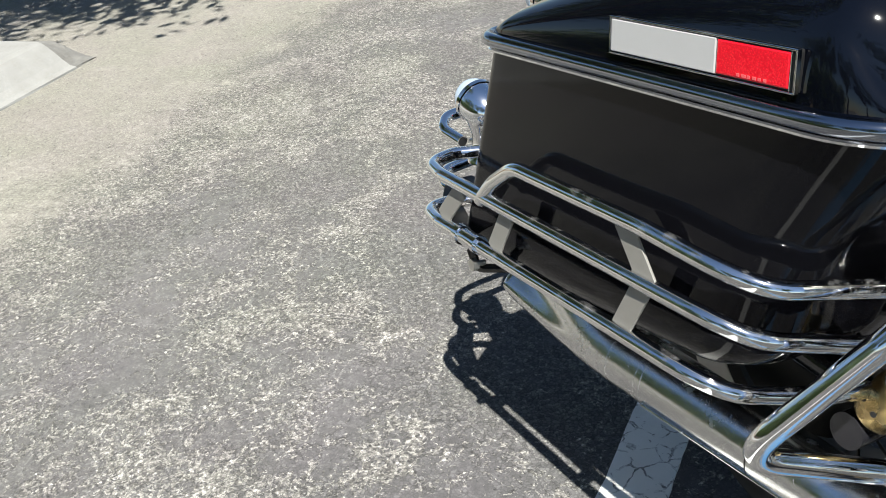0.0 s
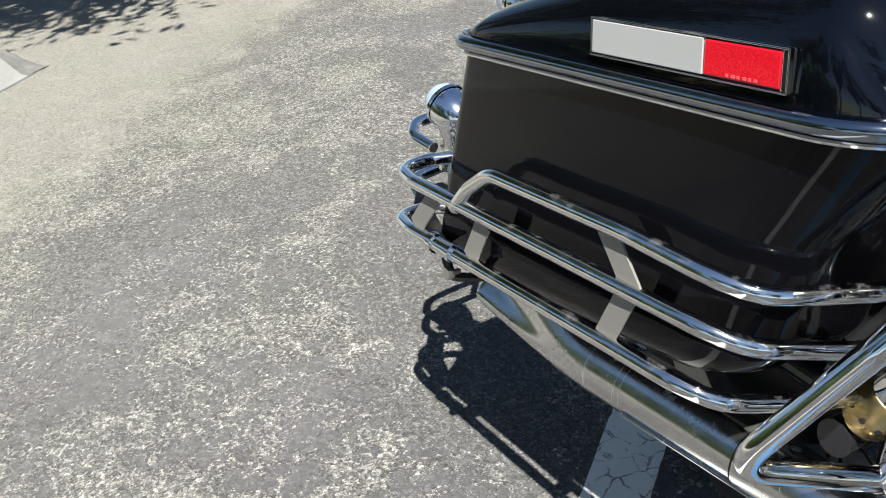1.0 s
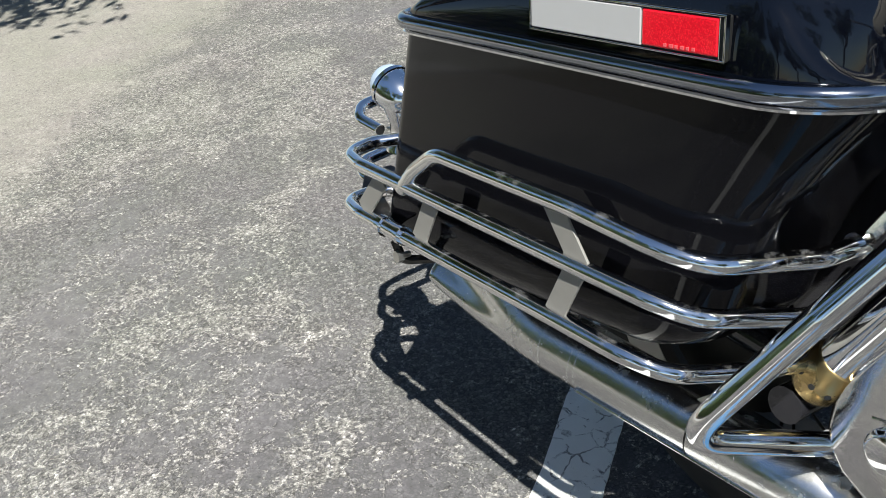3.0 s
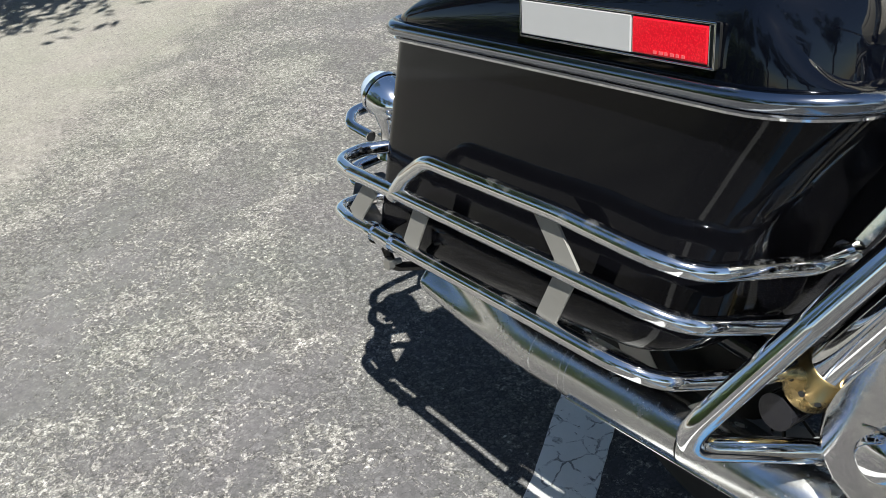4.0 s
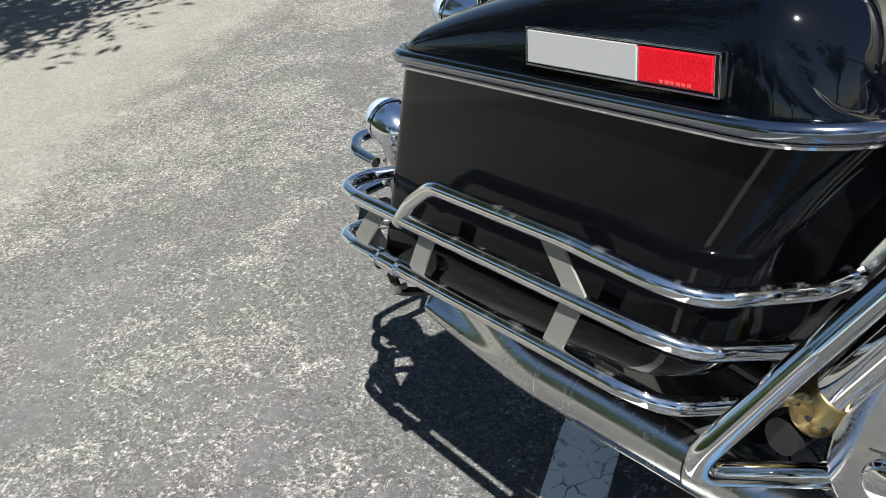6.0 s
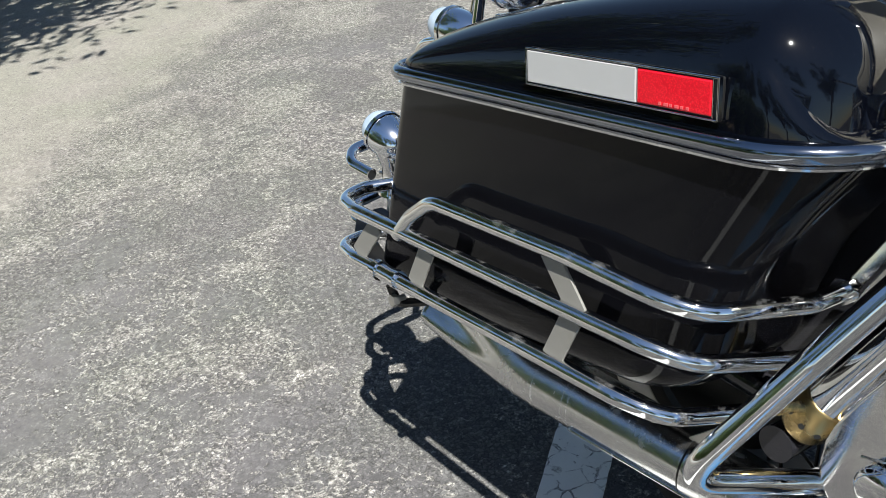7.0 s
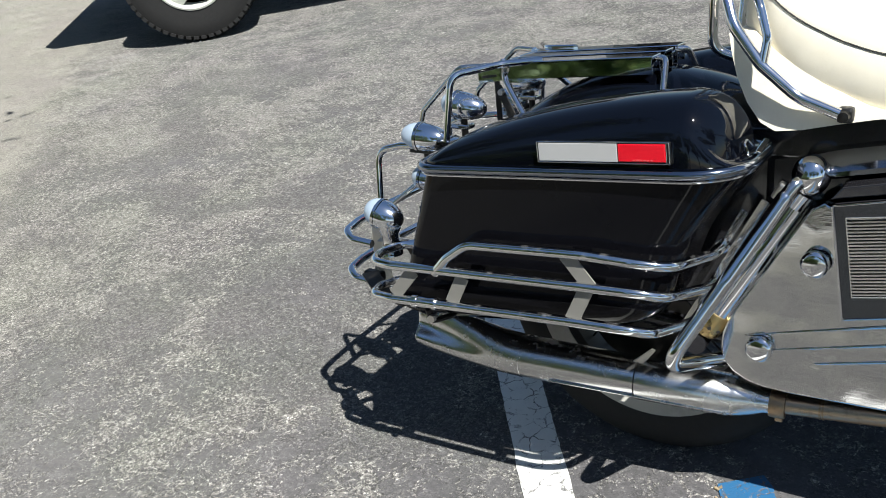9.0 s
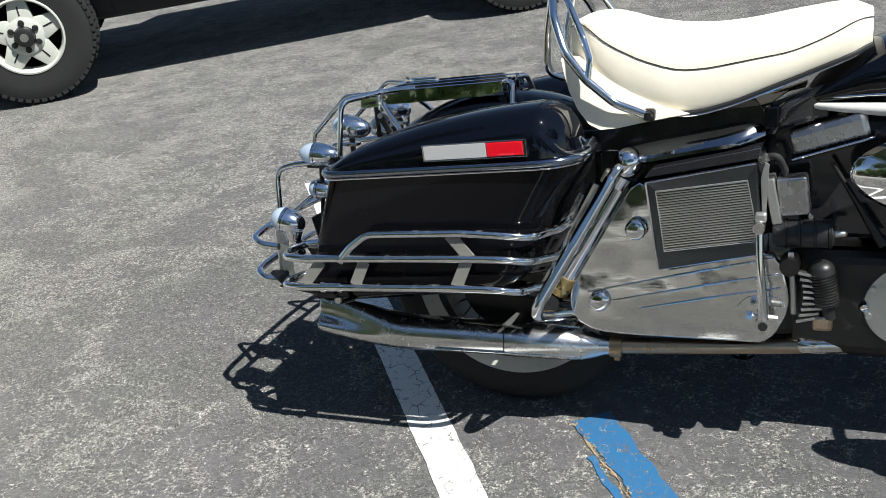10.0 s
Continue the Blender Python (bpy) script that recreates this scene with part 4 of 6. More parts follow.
def build_exhaust():
    ex = new("exhaust")
    ex.parent = bike
    tagged(ex, "chrome muffler with a heat-stained header pipe")
    # fishtail: the round body narrows into a thin rounded fin
    loops = []
    for k in range(36):
        q = k / 33
        close = 1.0 if k <= 33 else (0.90, 0.6)[k - 34]
        q = min(q, 1.0)
        ease = q * q * (3 - 2 * q)
        x = -0.139 - 0.230 * q - (0.0, 0.003, 0.0045)[max(0, k - 33)]
        base = MUF_W - 0.0206 * x - 0.0432 + 0.032 * q ** 1.8
        top = MUF_W - 0.0206 * x + lerp_table([(0, 0.0432), (0.15, 0.0465), (0.3, 0.053), (0.45, 0.062), (0.6, 0.069), (0.72, 0.073), (0.86, 0.076), (1.0, 0.077)], q)
        lobe, fin = 0.0432 - 0.013 * ease, 0.0432 - 0.031 * ease
        cv = MUF_V + 0.0754 * x - 0.010 * ease
        ring = []
        for j in range(56):
            a = 2 * math.pi * j / 56
            s = math.sin(a)
            u = min(1.0, max(0.0, (s + 0.55) / 0.75))
            half = lobe + (fin - lobe) * u * u * (3 - 2 * u)
            mid = (base + top) / 2
            ring.append((x, cv + 0.007 * ease * u * u * (3 - 2 * u) + half * math.cos(a) * close, mid + (top - base) / 2 * s * (1 - (1 - close) * 0.4)))
        loops.append(ring)
    at, way = (0, MUF_V, MUF_W), MUF_WAY
    part("muffler_tail", skin(loops), MUFFLER, ex, "flattened fishtail end")
    part("muffler_seam", lathe([(-0.142, 0.042), (-0.142, 0.0442), (-0.138, 0.0442), (-0.138, 0.042)], at, way, 40), MUFFLER, ex)
    part("muffler_body", lathe([(-0.139, 0.0), (-0.139, muffler_radius(-0.139)), (0.268, muffler_radius(0.268)), (0.268, 0.0)], at, way, 40), MUFFLER, ex)
    part("muffler_sleeve", lathe([(0.098, 0.036), (0.098, 0.0413), (0.102, 0.0417), (0.266, 0.0392), (0.270, 0.037), (0.276, 0.0372), (0.282, 0.036), (0.305, 0.030), (0.328, 0.0215), (0.345, 0.0205), (0.345, 0.0)], at, way, 40), MUFFLER, ex)
    part("sleeve_edge", lathe([(0.0955, 0.0360), (0.0955, 0.0412), (0.0985, 0.0412), (0.0985, 0.0360)], at, way, 40), DARK_METAL, ex)
    part("lower_bead", tube([Vector((x, MUF_V + 0.0754 * x - 0.90 * muffler_radius(x), MUF_W - 0.0206 * x - 0.55 * muffler_radius(x))) for x in (-0.07, 0.10, 0.27)], 0.0024, 8), MUFFLER, ex, "raised seam along the muffler")
    part("muffler_clamp", lathe([(0.338, 0.020), (0.338, 0.0245), (0.343, 0.0255), (0.360, 0.0255), (0.365, 0.0245), (0.365, 0.018)], at, way, 24), RUST, ex, "rust-stained pipe clamp")
    part("clamp_bolt", block(0.352, MUF_V + 0.029, MUF_W - 0.033, 0.014, 0.01, 0.02, 0.002), RUST, ex)
    pipe = rounded([(0.34, -0.137, 0.2105), (0.475, -0.125, 0.2155), (0.60, -0.109, 0.2205), (0.74, -0.094, 0.228), (0.95, -0.05, 0.238), (1.08, -0.04, 0.30), (1.12, -0.08, 0.48)], 0.08, 8)
    part("header_pipe", tube(pipe, 0.0185, 20), PIPE, ex, "brown heat-stained exhaust pipe")
    part("pipe_shield", lathe([(0.0, 0.0190), (0.004, 0.021), (0.05, 0.0240), (0.16, 0.0225), (0.27, 0.016), (0.36, 0.009), (0.365, 0.0)], (0.735, -0.094, 0.232), (1, 0.17, 0.02), 28), CHROME_WORN, ex)
    for d in (0.080, 0.085):
        part("wire_tie", lathe([(d, 0.0188), (d, 0.0203), (d + 0.003, 0.0203), (d + 0.003, 0.0188)], (0.34, -0.137, 0.2105), (1, 0.09, 0.037), 20), RUST, ex)
    # hanger fins between the muffler and the frame
    part("hanger", plate([(0.085, 0.25), (0.125, 0.285), (0.133, 0.283), (0.105, 0.245)], MUF_V - 0.006, MUF_V, 0.001), STEEL, ex)
    for d in (-0.088, -0.078):
        part("hanger_band", lathe([(d, 0.0400), (d, 0.0432), (d + 0.0022, 0.0432), (d + 0.0022, 0.0400)], at, way, 36), MUFFLER, ex)


MUFFLER = metal("satin_muffler", (0.74, 0.74, 0.73), 0.20, 0.12, 0.04, 0.20, (0.33, 0.32, 0.29))
RUST = metal("rusty_clamp", (0.42, 0.30, 0.19), 0.42, 0.2, 0.15, 0.6, (0.25, 0.15, 0.08))
build_exhaust()


# crash bar, shock and frame joint
def build_crash_bar():
    bar = new("crash_bar")
    bar.parent = bike
    tagged(bar, "thick polished chrome crash bar in front of the saddlebag")
    path = rounded([(0.360, -0.214, 0.612), (0.296, -0.284, 0.491), (0.218, -0.342, 0.349), (0.262, -0.150, 0.287)], (0, 0.05, 0.038, 0), 12)
    part("bar", tube(path, 0.0128, 22), CHROME, bar)
    part("bar_end", tube([Vector((0.255, -0.172, 0.293)), Vector((0.268, -0.130, 0.281))], 0.0142, 18), CHROME, bar)
    part("top_cap", lathe([(-0.004, 0.0128), (0.004, 0.0130), (0.011, 0.0110), (0.015, 0.0065), (0.016, 0.0)], (0.360, -0.214, 0.612), (0.142, 0.128, 0.263), 22), CHROME, bar)
    part("elbow", tube(rounded([(0.362, -0.212, 0.615), (0.374, -0.200, 0.634), (0.390, -0.172, 0.644)], 0.012, 6), 0.0118, 16), CHROME_WORN, bar)
    knob = [(0, 0.0)] + [(0.033 - 0.033 * math.cos(math.pi * k / 14), 0.030 * math.sin(math.pi * k / 14)) for k in range(1, 14)] + [(0.066, 0.0)]
    part("joint_cap", lathe(knob, (0.389, -0.172, 0.612), (0.08, 0.02, 1), 30), CHROME, bar, "rounded chrome joint cap")
    part("joint_neck", lathe([(0.0, 0.0), (0.0, 0.021), (0.028, 0.023), (0.035, 0.0)], (0.362, -0.155, 0.588), (0.5, 0.05, 0.8), 24), CHROME, bar)
    part("joint_block", block(0.352, -0.176, 0.612, 0.030, 0.020, 0.030, 0.004, Euler((0, 0.5, 0)).to_matrix()), STEEL, bar, "grey cast bracket")


def build_shock():
    shock = new("shock_absorber")
    shock.parent = bike
    tagged(shock, "chrome shrouded rear shock with a drilled brass collar")
    foot, way = Vector((0.229, -0.168, 0.349)), Vector((0.154, 0.031, 0.262))
    part("shroud", lathe([(0.035, 0.0), (0.035, 0.0225), (0.040, 0.0238), (0.29, 0.0238), (0.295, 0.0)], foot, way, 30), CHROME, shock)
    collar = part("collar", lathe([(-0.008, 0.0), (-0.008, 0.0225), (-0.002, 0.0260), (0.036, 0.0268), (0.039, 0.0250), (0.039, 0.0)], foot, way, 30), BRASS, shock, "brass collar with drilled holes")
    for k in range(9):
        a = 2 * math.pi * k / 9
        u = way.normalized().orthogonal().normalized()
        w = way.normalized().cross(u)
        d = u * math.cos(a) + w * math.sin(a)
        part("hole", lathe([(0.0, 0.0), (0.0, 0.0034), (0.0016, 0.0034), (0.0016, 0.0)], foot + way.normalized() * 0.012 + d * 0.0252, d, 10), BLACK_PLASTIC, collar, "", False)
    part("lower_eye", lathe([(-0.02, 0.0), (-0.02, 0.02), (0.02, 0.02), (0.02, 0.0)], foot - way.normalized() * 0.03, (0, 1, 0), 20), BLACK_FRAME, shock)


build_crash_bar()
build_shock()

# rear wheel
def build_wheel(x, name):
    w = new(name)
    w.parent = bike
    tagged(w, "whitewall tyre on a dark wheel")
    c = (x, 0, 0.33)
    tyre = [(-0.05, 0.205), (-0.062, 0.235), (-0.066, 0.27), (-0.058, 0.305), (-0.035, 0.326), (0.0, 0.331), (0.035, 0.326), (0.058, 0.305), (0.066, 0.27), (0.062, 0.235), (0.05, 0.205)]
    part("tyre", lathe(tyre, c, (0, 1, 0), 72, True), RUBBER, w)
    part("whitewall", lathe([(-0.053, 0.206), (-0.0655, 0.2345), (-0.0672, 0.243), (-0.064, 0.244), (-0.05, 0.206)], c, (0, 1, 0), 72, True), WHITEWALL, w, "cream whitewall band")
    part("rim", lathe([(-0.052, 0.206), (-0.055, 0.202), (-0.046, 0.19), (0.046, 0.19), (0.055, 0.202), (0.052, 0.206)], c, (0, 1, 0), 60, True), DARK_METAL, w)
    part("hub", lathe([(-0.07, 0.0), (-0.07, 0.05), (-0.05, 0.085), (0.05, 0.085), (0.07, 0.05), (0.07, 0)], c, (0, 1, 0), 30), DARK_METAL, w)
    for k in range(36):
        a = 2 * math.pi * k / 36
        s = 1 if k % 2 else -1
        b = a + (0.5 if k % 4 < 2 else -0.5)
        part("spoke", tube([Vector((x + 0.06 * math.cos(b), 0.045 * s, 0.33 + 0.06 * math.sin(b))), Vector((x + 0.192 * math.cos(a), 0.01 * s, 0.33 + 0.192 * math.sin(a)))], 0.0022, 5), DARK_METAL, w)
    return w


build_wheel(0.08, "rear_wheel")
build_wheel(1.62, "front_wheel")


def fender(cx, r, a0, a1, half, name, n=30):
    """A rounded mudguard: an arc swept with a domed section."""
    loops = []
    for k in range(n + 1):
        a = a0 + (a1 - a0) * k / n
        d = Vector((math.cos(a), 0, math.sin(a)))
        sec = []
        for t in range(13):
            b = math.pi * t / 12
            sec.append((half * math.cos(b), -0.055 + 0.06 * math.sin(b) ** 0.6))
        sec += [(-half + 0.006, -0.055), (0, 0.0), (half - 0.006, -0.055)]
        loops.append([(cx + d.x * (r + h), v, 0.33 + d.z * (r + h)) for v, h in sec])
    return on_bike(name, skin(loops), BLACK, "glossy black mudguard")


fender(0.08, 0.443, radians(38), radians(188), 0.090, "rear_fender", 44)
fender(1.62, 0.365, radians(15), radians(175), 0.088, "front_fender")


# side cover with knobs, and the finned box above it
def build_side_cover():
    cover = new("side_cover")
    cover.parent = bike
    tagged(cover, "polished metal side cover with two round knobs")
    outline = [(0.400, 0.599), (0.345, 0.507), (0.274, 0.387), (0.259, 0.355), (0.2545, 0.333), (0.258, 0.312), (0.269, 0.290), (0.290, 0.272), (0.322, 0.2615), (0.385, 0.259),
               (0.676, 0.264), (0.690, 0.280), (0.705, 0.304), (0.721, 0.346), (0.714, 0.40), (0.697, 0.455), (0.66, 0.462), (0.466, 0.414), (0.430, 0.607)]
    V = -0.182
    edge = []
    for (x0, w0), (x1, w1) in zip(outline, outline[1:] + outline[:1]):
        n = max(1, int(math.dist((x0, w0), (x1, w1)) / 0.012))
        edge += [(x0 + (x1 - x0) * k / n, w0 + (w1 - w0) * k / n) for k in range(n)]
    # a flat polished face with a small rolled rim, only just out of true
    bm = bmesh.new()
    n = len(edge)
    mids = [((edge[k - 1][0] + edge[(k + 1) % n][0]) / 2, (edge[k - 1][1] + edge[(k + 1) % n][1]) / 2) for k in range(n)]

    def drawn(d):
        out = []
        for k in range(n):
            tx, tw = edge[(k + 1) % n][0] - edge[k - 1][0], edge[(k + 1) % n][1] - edge[k - 1][1]
            length = math.hypot(tx, tw) or 1.0
            out.append((mids[k][0] - tw / length * d, mids[k][1] + tx / length * d))
        return out

    rows = [[bm.verts.new((x, v, w)) for x, w in drawn(d)] for d, v in ((0.0, V + 0.022), (0.0, V + 0.004), (0.0010, V + 0.0012), (0.0035, V), (0.0042, V))]
    for a, b in zip(rows, rows[1:]):
        for k in range(n):
            bm.faces.new((a[k], a[(k + 1) % n], b[(k + 1) % n], b[k]))
    bm.faces.new(rows[0])
    bmesh.ops.triangulate(bm, faces=[bm.faces.new(rows[-1])])
    part("cover_plate", bm, POLISHED, cover)
    # raised ribs pressed along it
    for pts in ([(0.300, 0.354), (0.50, 0.405), (0.69, 0.452)], [(0.349, 0.336), (0.577, 0.391), (0.700, 0.417)], [(0.417, 0.324), (0.555, 0.356), (0.703, 0.388)]):
        path = [Vector((x, V + 0.0008, w)) for x, w in pts]
        part("rib", tube(path, [0.0022, 0.0032, 0.0026], 8), POLISHED, cover)
    # raised pad round the lever shaft: square at the front, rounded behind
    pad = [(p.x, p.z) for p in rounded([(0.640, 0, 0.366), (0.616, 0, 0.345), (0.622, 0, 0.301), (0.659, 0, 0.274), (0.676, 0, 0.268), (0.716, 0, 0.346), (0.701, 0, 0.369)], 0.022, 5, True)]
    part("shaft_pad", plate(pad, V - 0.0028, V + 0.001, 0.0012), POLISHED, cover)
    for x, w in ((0.327, 0.337), (0.409, 0.503)):
        knob = part("knob", lathe([(0.0, 0.0), (0.0, 0.0150), (0.004, 0.0150), (0.005, 0.0205), (0.007, 0.0222), (0.016, 0.0222), (0.018, 0.0205), (0.0195, 0.0185), (0.0205, 0.0165), (0.0205, 0.0)], (x, V, w), (0, -1, 0), 36), CHROME, cover, "round chrome fastener knob")
        for k in range(36):
            a = 2 * math.pi * k / 36
            part("knurl", block(x + math.cos(a) * 0.0221, V - 0.0115, w + math.sin(a) * 0.0221, 0.0016, 0.008, 0.0020, 0, Matrix.Rotation(-a, 3, "Y")), CHROME, knob, "", False)
    hinge = Matrix.Translation((0, V, 0.40))
    cover.matrix_basis = hinge @ Matrix.Rotation(radians(-1.0), 4, "X") @ hinge.inverted()
    return cover


def build_finned_box():
    box = new("finned_box")
    box.parent = bike
    tagged(box, "black box with bright horizontal fins")
    o = [(0.435, 0.610), (0.652, 0.654), (0.671, 0.469), (0.460, 0.424)]
    i = [(0.455, 0.593), (0.636, 0.620), (0.660, 0.495), (0.472, 0.464)]
    part("case", plate(o, -0.200, -0.10, 0.005, 3), BLACK_FRAME, box)
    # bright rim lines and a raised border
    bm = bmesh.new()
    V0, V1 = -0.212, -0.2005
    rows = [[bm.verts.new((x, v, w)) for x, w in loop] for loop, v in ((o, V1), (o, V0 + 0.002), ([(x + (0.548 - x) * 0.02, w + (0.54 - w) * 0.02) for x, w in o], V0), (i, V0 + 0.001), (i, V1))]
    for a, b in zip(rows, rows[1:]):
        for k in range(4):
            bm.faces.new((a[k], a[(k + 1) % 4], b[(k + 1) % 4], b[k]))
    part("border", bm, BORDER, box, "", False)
    for k in range(4):
        part("inner_edge", tube([Vector((i[k][0], V0 + 0.0005, i[k][1])), Vector((i[(k + 1) % 4][0], V0 + 0.0005, i[(k + 1) % 4][1]))], 0.0011, 6), STEEL, box)
    part("edge_strip", tube([Vector((x, V0, w)) for x, w in (o[3], o[0])], 0.0024, 8), CHROME, box)
    part("edge_strip", tube([Vector((x, V0, w)) for x, w in (o[0], o[1])], 0.0016, 8), CHROME, box)
    part("edge_strip", tube([Vector((x, V0, w)) for x, w in (o[3], o[2])], 0.0016, 8), CHROME, box)
    n = 24
    for k in range(n):
        s = (k + 0.5) / n
        a = Vector((i[0][0] + (i[3][0] - i[0][0]) * s, -0.205, i[0][1] + (i[3][1] - i[0][1]) * s))
        b = Vector((i[1][0] + (i[2][0] - i[1][0]) * s, -0.205, i[1][1] + (i[2][1] - i[1][1]) * s))
        part("fin", flat_bar(a, b, 0.0026, 0.007, (0, 1, 0), 0.0), FIN, box, "", False)
    part("top_plate", plate([(0.428, 0.616), (0.445, 0.637), (0.66, 0.682), (0.655, 0.660)], -0.198, -0.10, 0.002), BLACK_FRAME, box)
    return box


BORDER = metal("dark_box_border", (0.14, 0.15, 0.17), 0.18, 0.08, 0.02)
COIL = metal("dull_coil_metal", (0.50, 0.485, 0.49), 0.24, 0.12, 0.03, 0.2)
FIN = metal("bright_fin", (0.78, 0.76, 0.71), 0.34, 0.1, 0.02, 0.05)
build_side_cover()
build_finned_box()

# lever on its shaft
lever = new("kick_lever")
lever.parent = bike
tagged(lever, "chrome kick lever on a clamped shaft")
part("arm", tube([Vector(p) for p in ((0.661, -0.222, 0.535), (0.664, -0.232, 0.47), (0.670, -0.236, 0.40), (0.674, -0.232, 0.335))], [0.0085, 0.008, 0.0095, 0.013], 14), CHROME, lever)
part("clamp", lathe([(0, 0.0), (0, 0.017), (0.03, 0.017), (0.03, 0.0)], (0.674, -0.244, 0.325), (0, 1, 0), 24), CHROME_WORN, lever)
part("shaft", lathe([(0, 0.0), (0, 0.0095), (0.08, 0.0095), (0.08, 0.0)], (0.674, -0.246, 0.325), (0, 1, 0), 18), BLACK_PLASTIC, lever, "dark splined shaft end")
part("pinch_bolt", tube([Vector((0.648, -0.232, 0.343)), Vector((0.702, -0.232, 0.340))], 0.006, 6), STEEL, lever)
part("pinch_bolt_head", tube([Vector((0.642, -0.232, 0.3435)), Vector((0.652, -0.232, 0.343))], 0.0095, 6), CHROME, lever)
part("pedal_pivot", lathe([(0, 0), (0, 0.012), (0.028, 0.013), (0.034, 0.009), (0.034, 0)], (0.661, -0.238, 0.528), (0, 1, 0.1), 16), CHROME_WORN, lever)
part("pedal_stub", block(0.664, -0.222, 0.548, 0.022, 0.02, 0.02, 0.004), STEEL, lever)


# frame tubes and dark innards
def build_frame():
    fr = new("frame")
    fr.parent = bike
    tagged(fr, "black enamelled motorcycle frame")
    # rounded rails below the seat, their broad faces turned up to the sky
    for side in (-1, 1):
        loops = []
        for k in range(13):
            q = k / 12
            x = 0.378 + 0.284 * q
            end = min(1.0, 4.0 * min(q + 0.12, 1.06 - q)) ** 0.5
            top, low = 0.674 + 0.190 * (x - 0.378), 0.638 + 0.190 * (x - 0.378)
            mid = (top + low) / 2
            sec = [(0.095, top + 0.003), (0.120, top + 0.003), (0.134, top), (0.147, top - 0.009), (0.158, top - 0.022), (0.166, low + 0.004), (0.166, low - 0.004), (0.158, low - 0.009), (0.095, low - 0.010)]
            loops.append([(x, (0.095 + (v - 0.095) * end) * side, mid + (w - mid) * (0.55 + 0.45 * end)) for v, w in sec])
        part("side_rail", skin(loops), CHROME_DARK, fr, "dark chrome rail below the seat")
    part("seat_deck", plate([(0.25, 0.70), (0.34, 0.705), (0.50, 0.735), (0.66, 0.75), (0.78, 0.80), (0.78, 0.73), (0.66, 0.705), (0.42, 0.66), (0.30, 0.655)], -0.125, 0.125, 0.006), BLACK_FRAME, fr)
    part("side_panel", plate([(0.30, 0.67), (0.44, 0.665), (0.66, 0.70), (0.68, 0.30), (0.30, 0.30)], -0.118, 0.118, 0.02, 3), BLACK_FRAME, fr)
    part("fender_strut", plate([(0.10, 0.42), (0.20, 0.34), (0.36, 0.33), (0.36, 0.66), (0.22, 0.66)], -0.112, -0.098, 0.004), BLACK_FRAME, fr)
    part("backbone", tube([Vector((0.60, 0, 0.72)), Vector((0.9, 0, 0.78)), Vector((1.25, 0, 0.88))], 0.022, 14), BLACK_FRAME, fr)
    for v in (-0.10, 0.10):
        part("down_tube", tube(rounded([(1.25, v * 0.3, 0.86), (1.08, v, 0.30), (0.95, v * 0.7, 0.235), (0.4, v * 0.7, 0.235), (0.30, v, 0.32)], 0.08), 0.016, 12), BLACK_PLASTIC, fr)
    part("swing_arm", tube([Vector((0.35, -0.10, 0.30)), Vector((0.08, -0.105, 0.325))], 0.02, 12), BLACK_FRAME, fr)
    part("swing_arm", tube([Vector((0.35, 0.10, 0.30)), Vector((0.08, 0.105, 0.325))], 0.02, 12), BLACK_FRAME, fr)
    part("bag_support", tube(rounded([(0.30, -0.10, 0.40), (0.1, -0.11, 0.36), (-0.30, -0.12, 0.375), (-0.37, -0.20, 0.42)], 0.05), 0.009, 10), BLACK_FRAME, fr)
    part("brake_drum", lathe([(0, 0), (0, 0.11), (0.04, 0.115), (0.045, 0.0)], (0.08, -0.105, 0.33), (0, 1, 0), 30), DARK_METAL, fr)
    # plain block added to keep the gap between seat and engine dark
    part("black_filler", block(0.80, 0.0, 0.60, 0.30, 0.20, 0.26, 0.03, None, 3), BLACK_FRAME, fr)
    part("stand", tube([Vector((0.62, 0.10, 0.17)), Vector((0.60, 0.20, 0.08)), Vector((0.59, 0.265, 0.048))], 0.011, 10), BLACK_FRAME, fr)
    part("stand_foot", lathe([(-0.006, 0), (-0.006, 0.03), (0.006, 0.03), (0.006, 0)], (0.59, 0.268, 0.046), (0, -0.156, 1), 16), BLACK_FRAME, fr)
    return fr


build_frame()


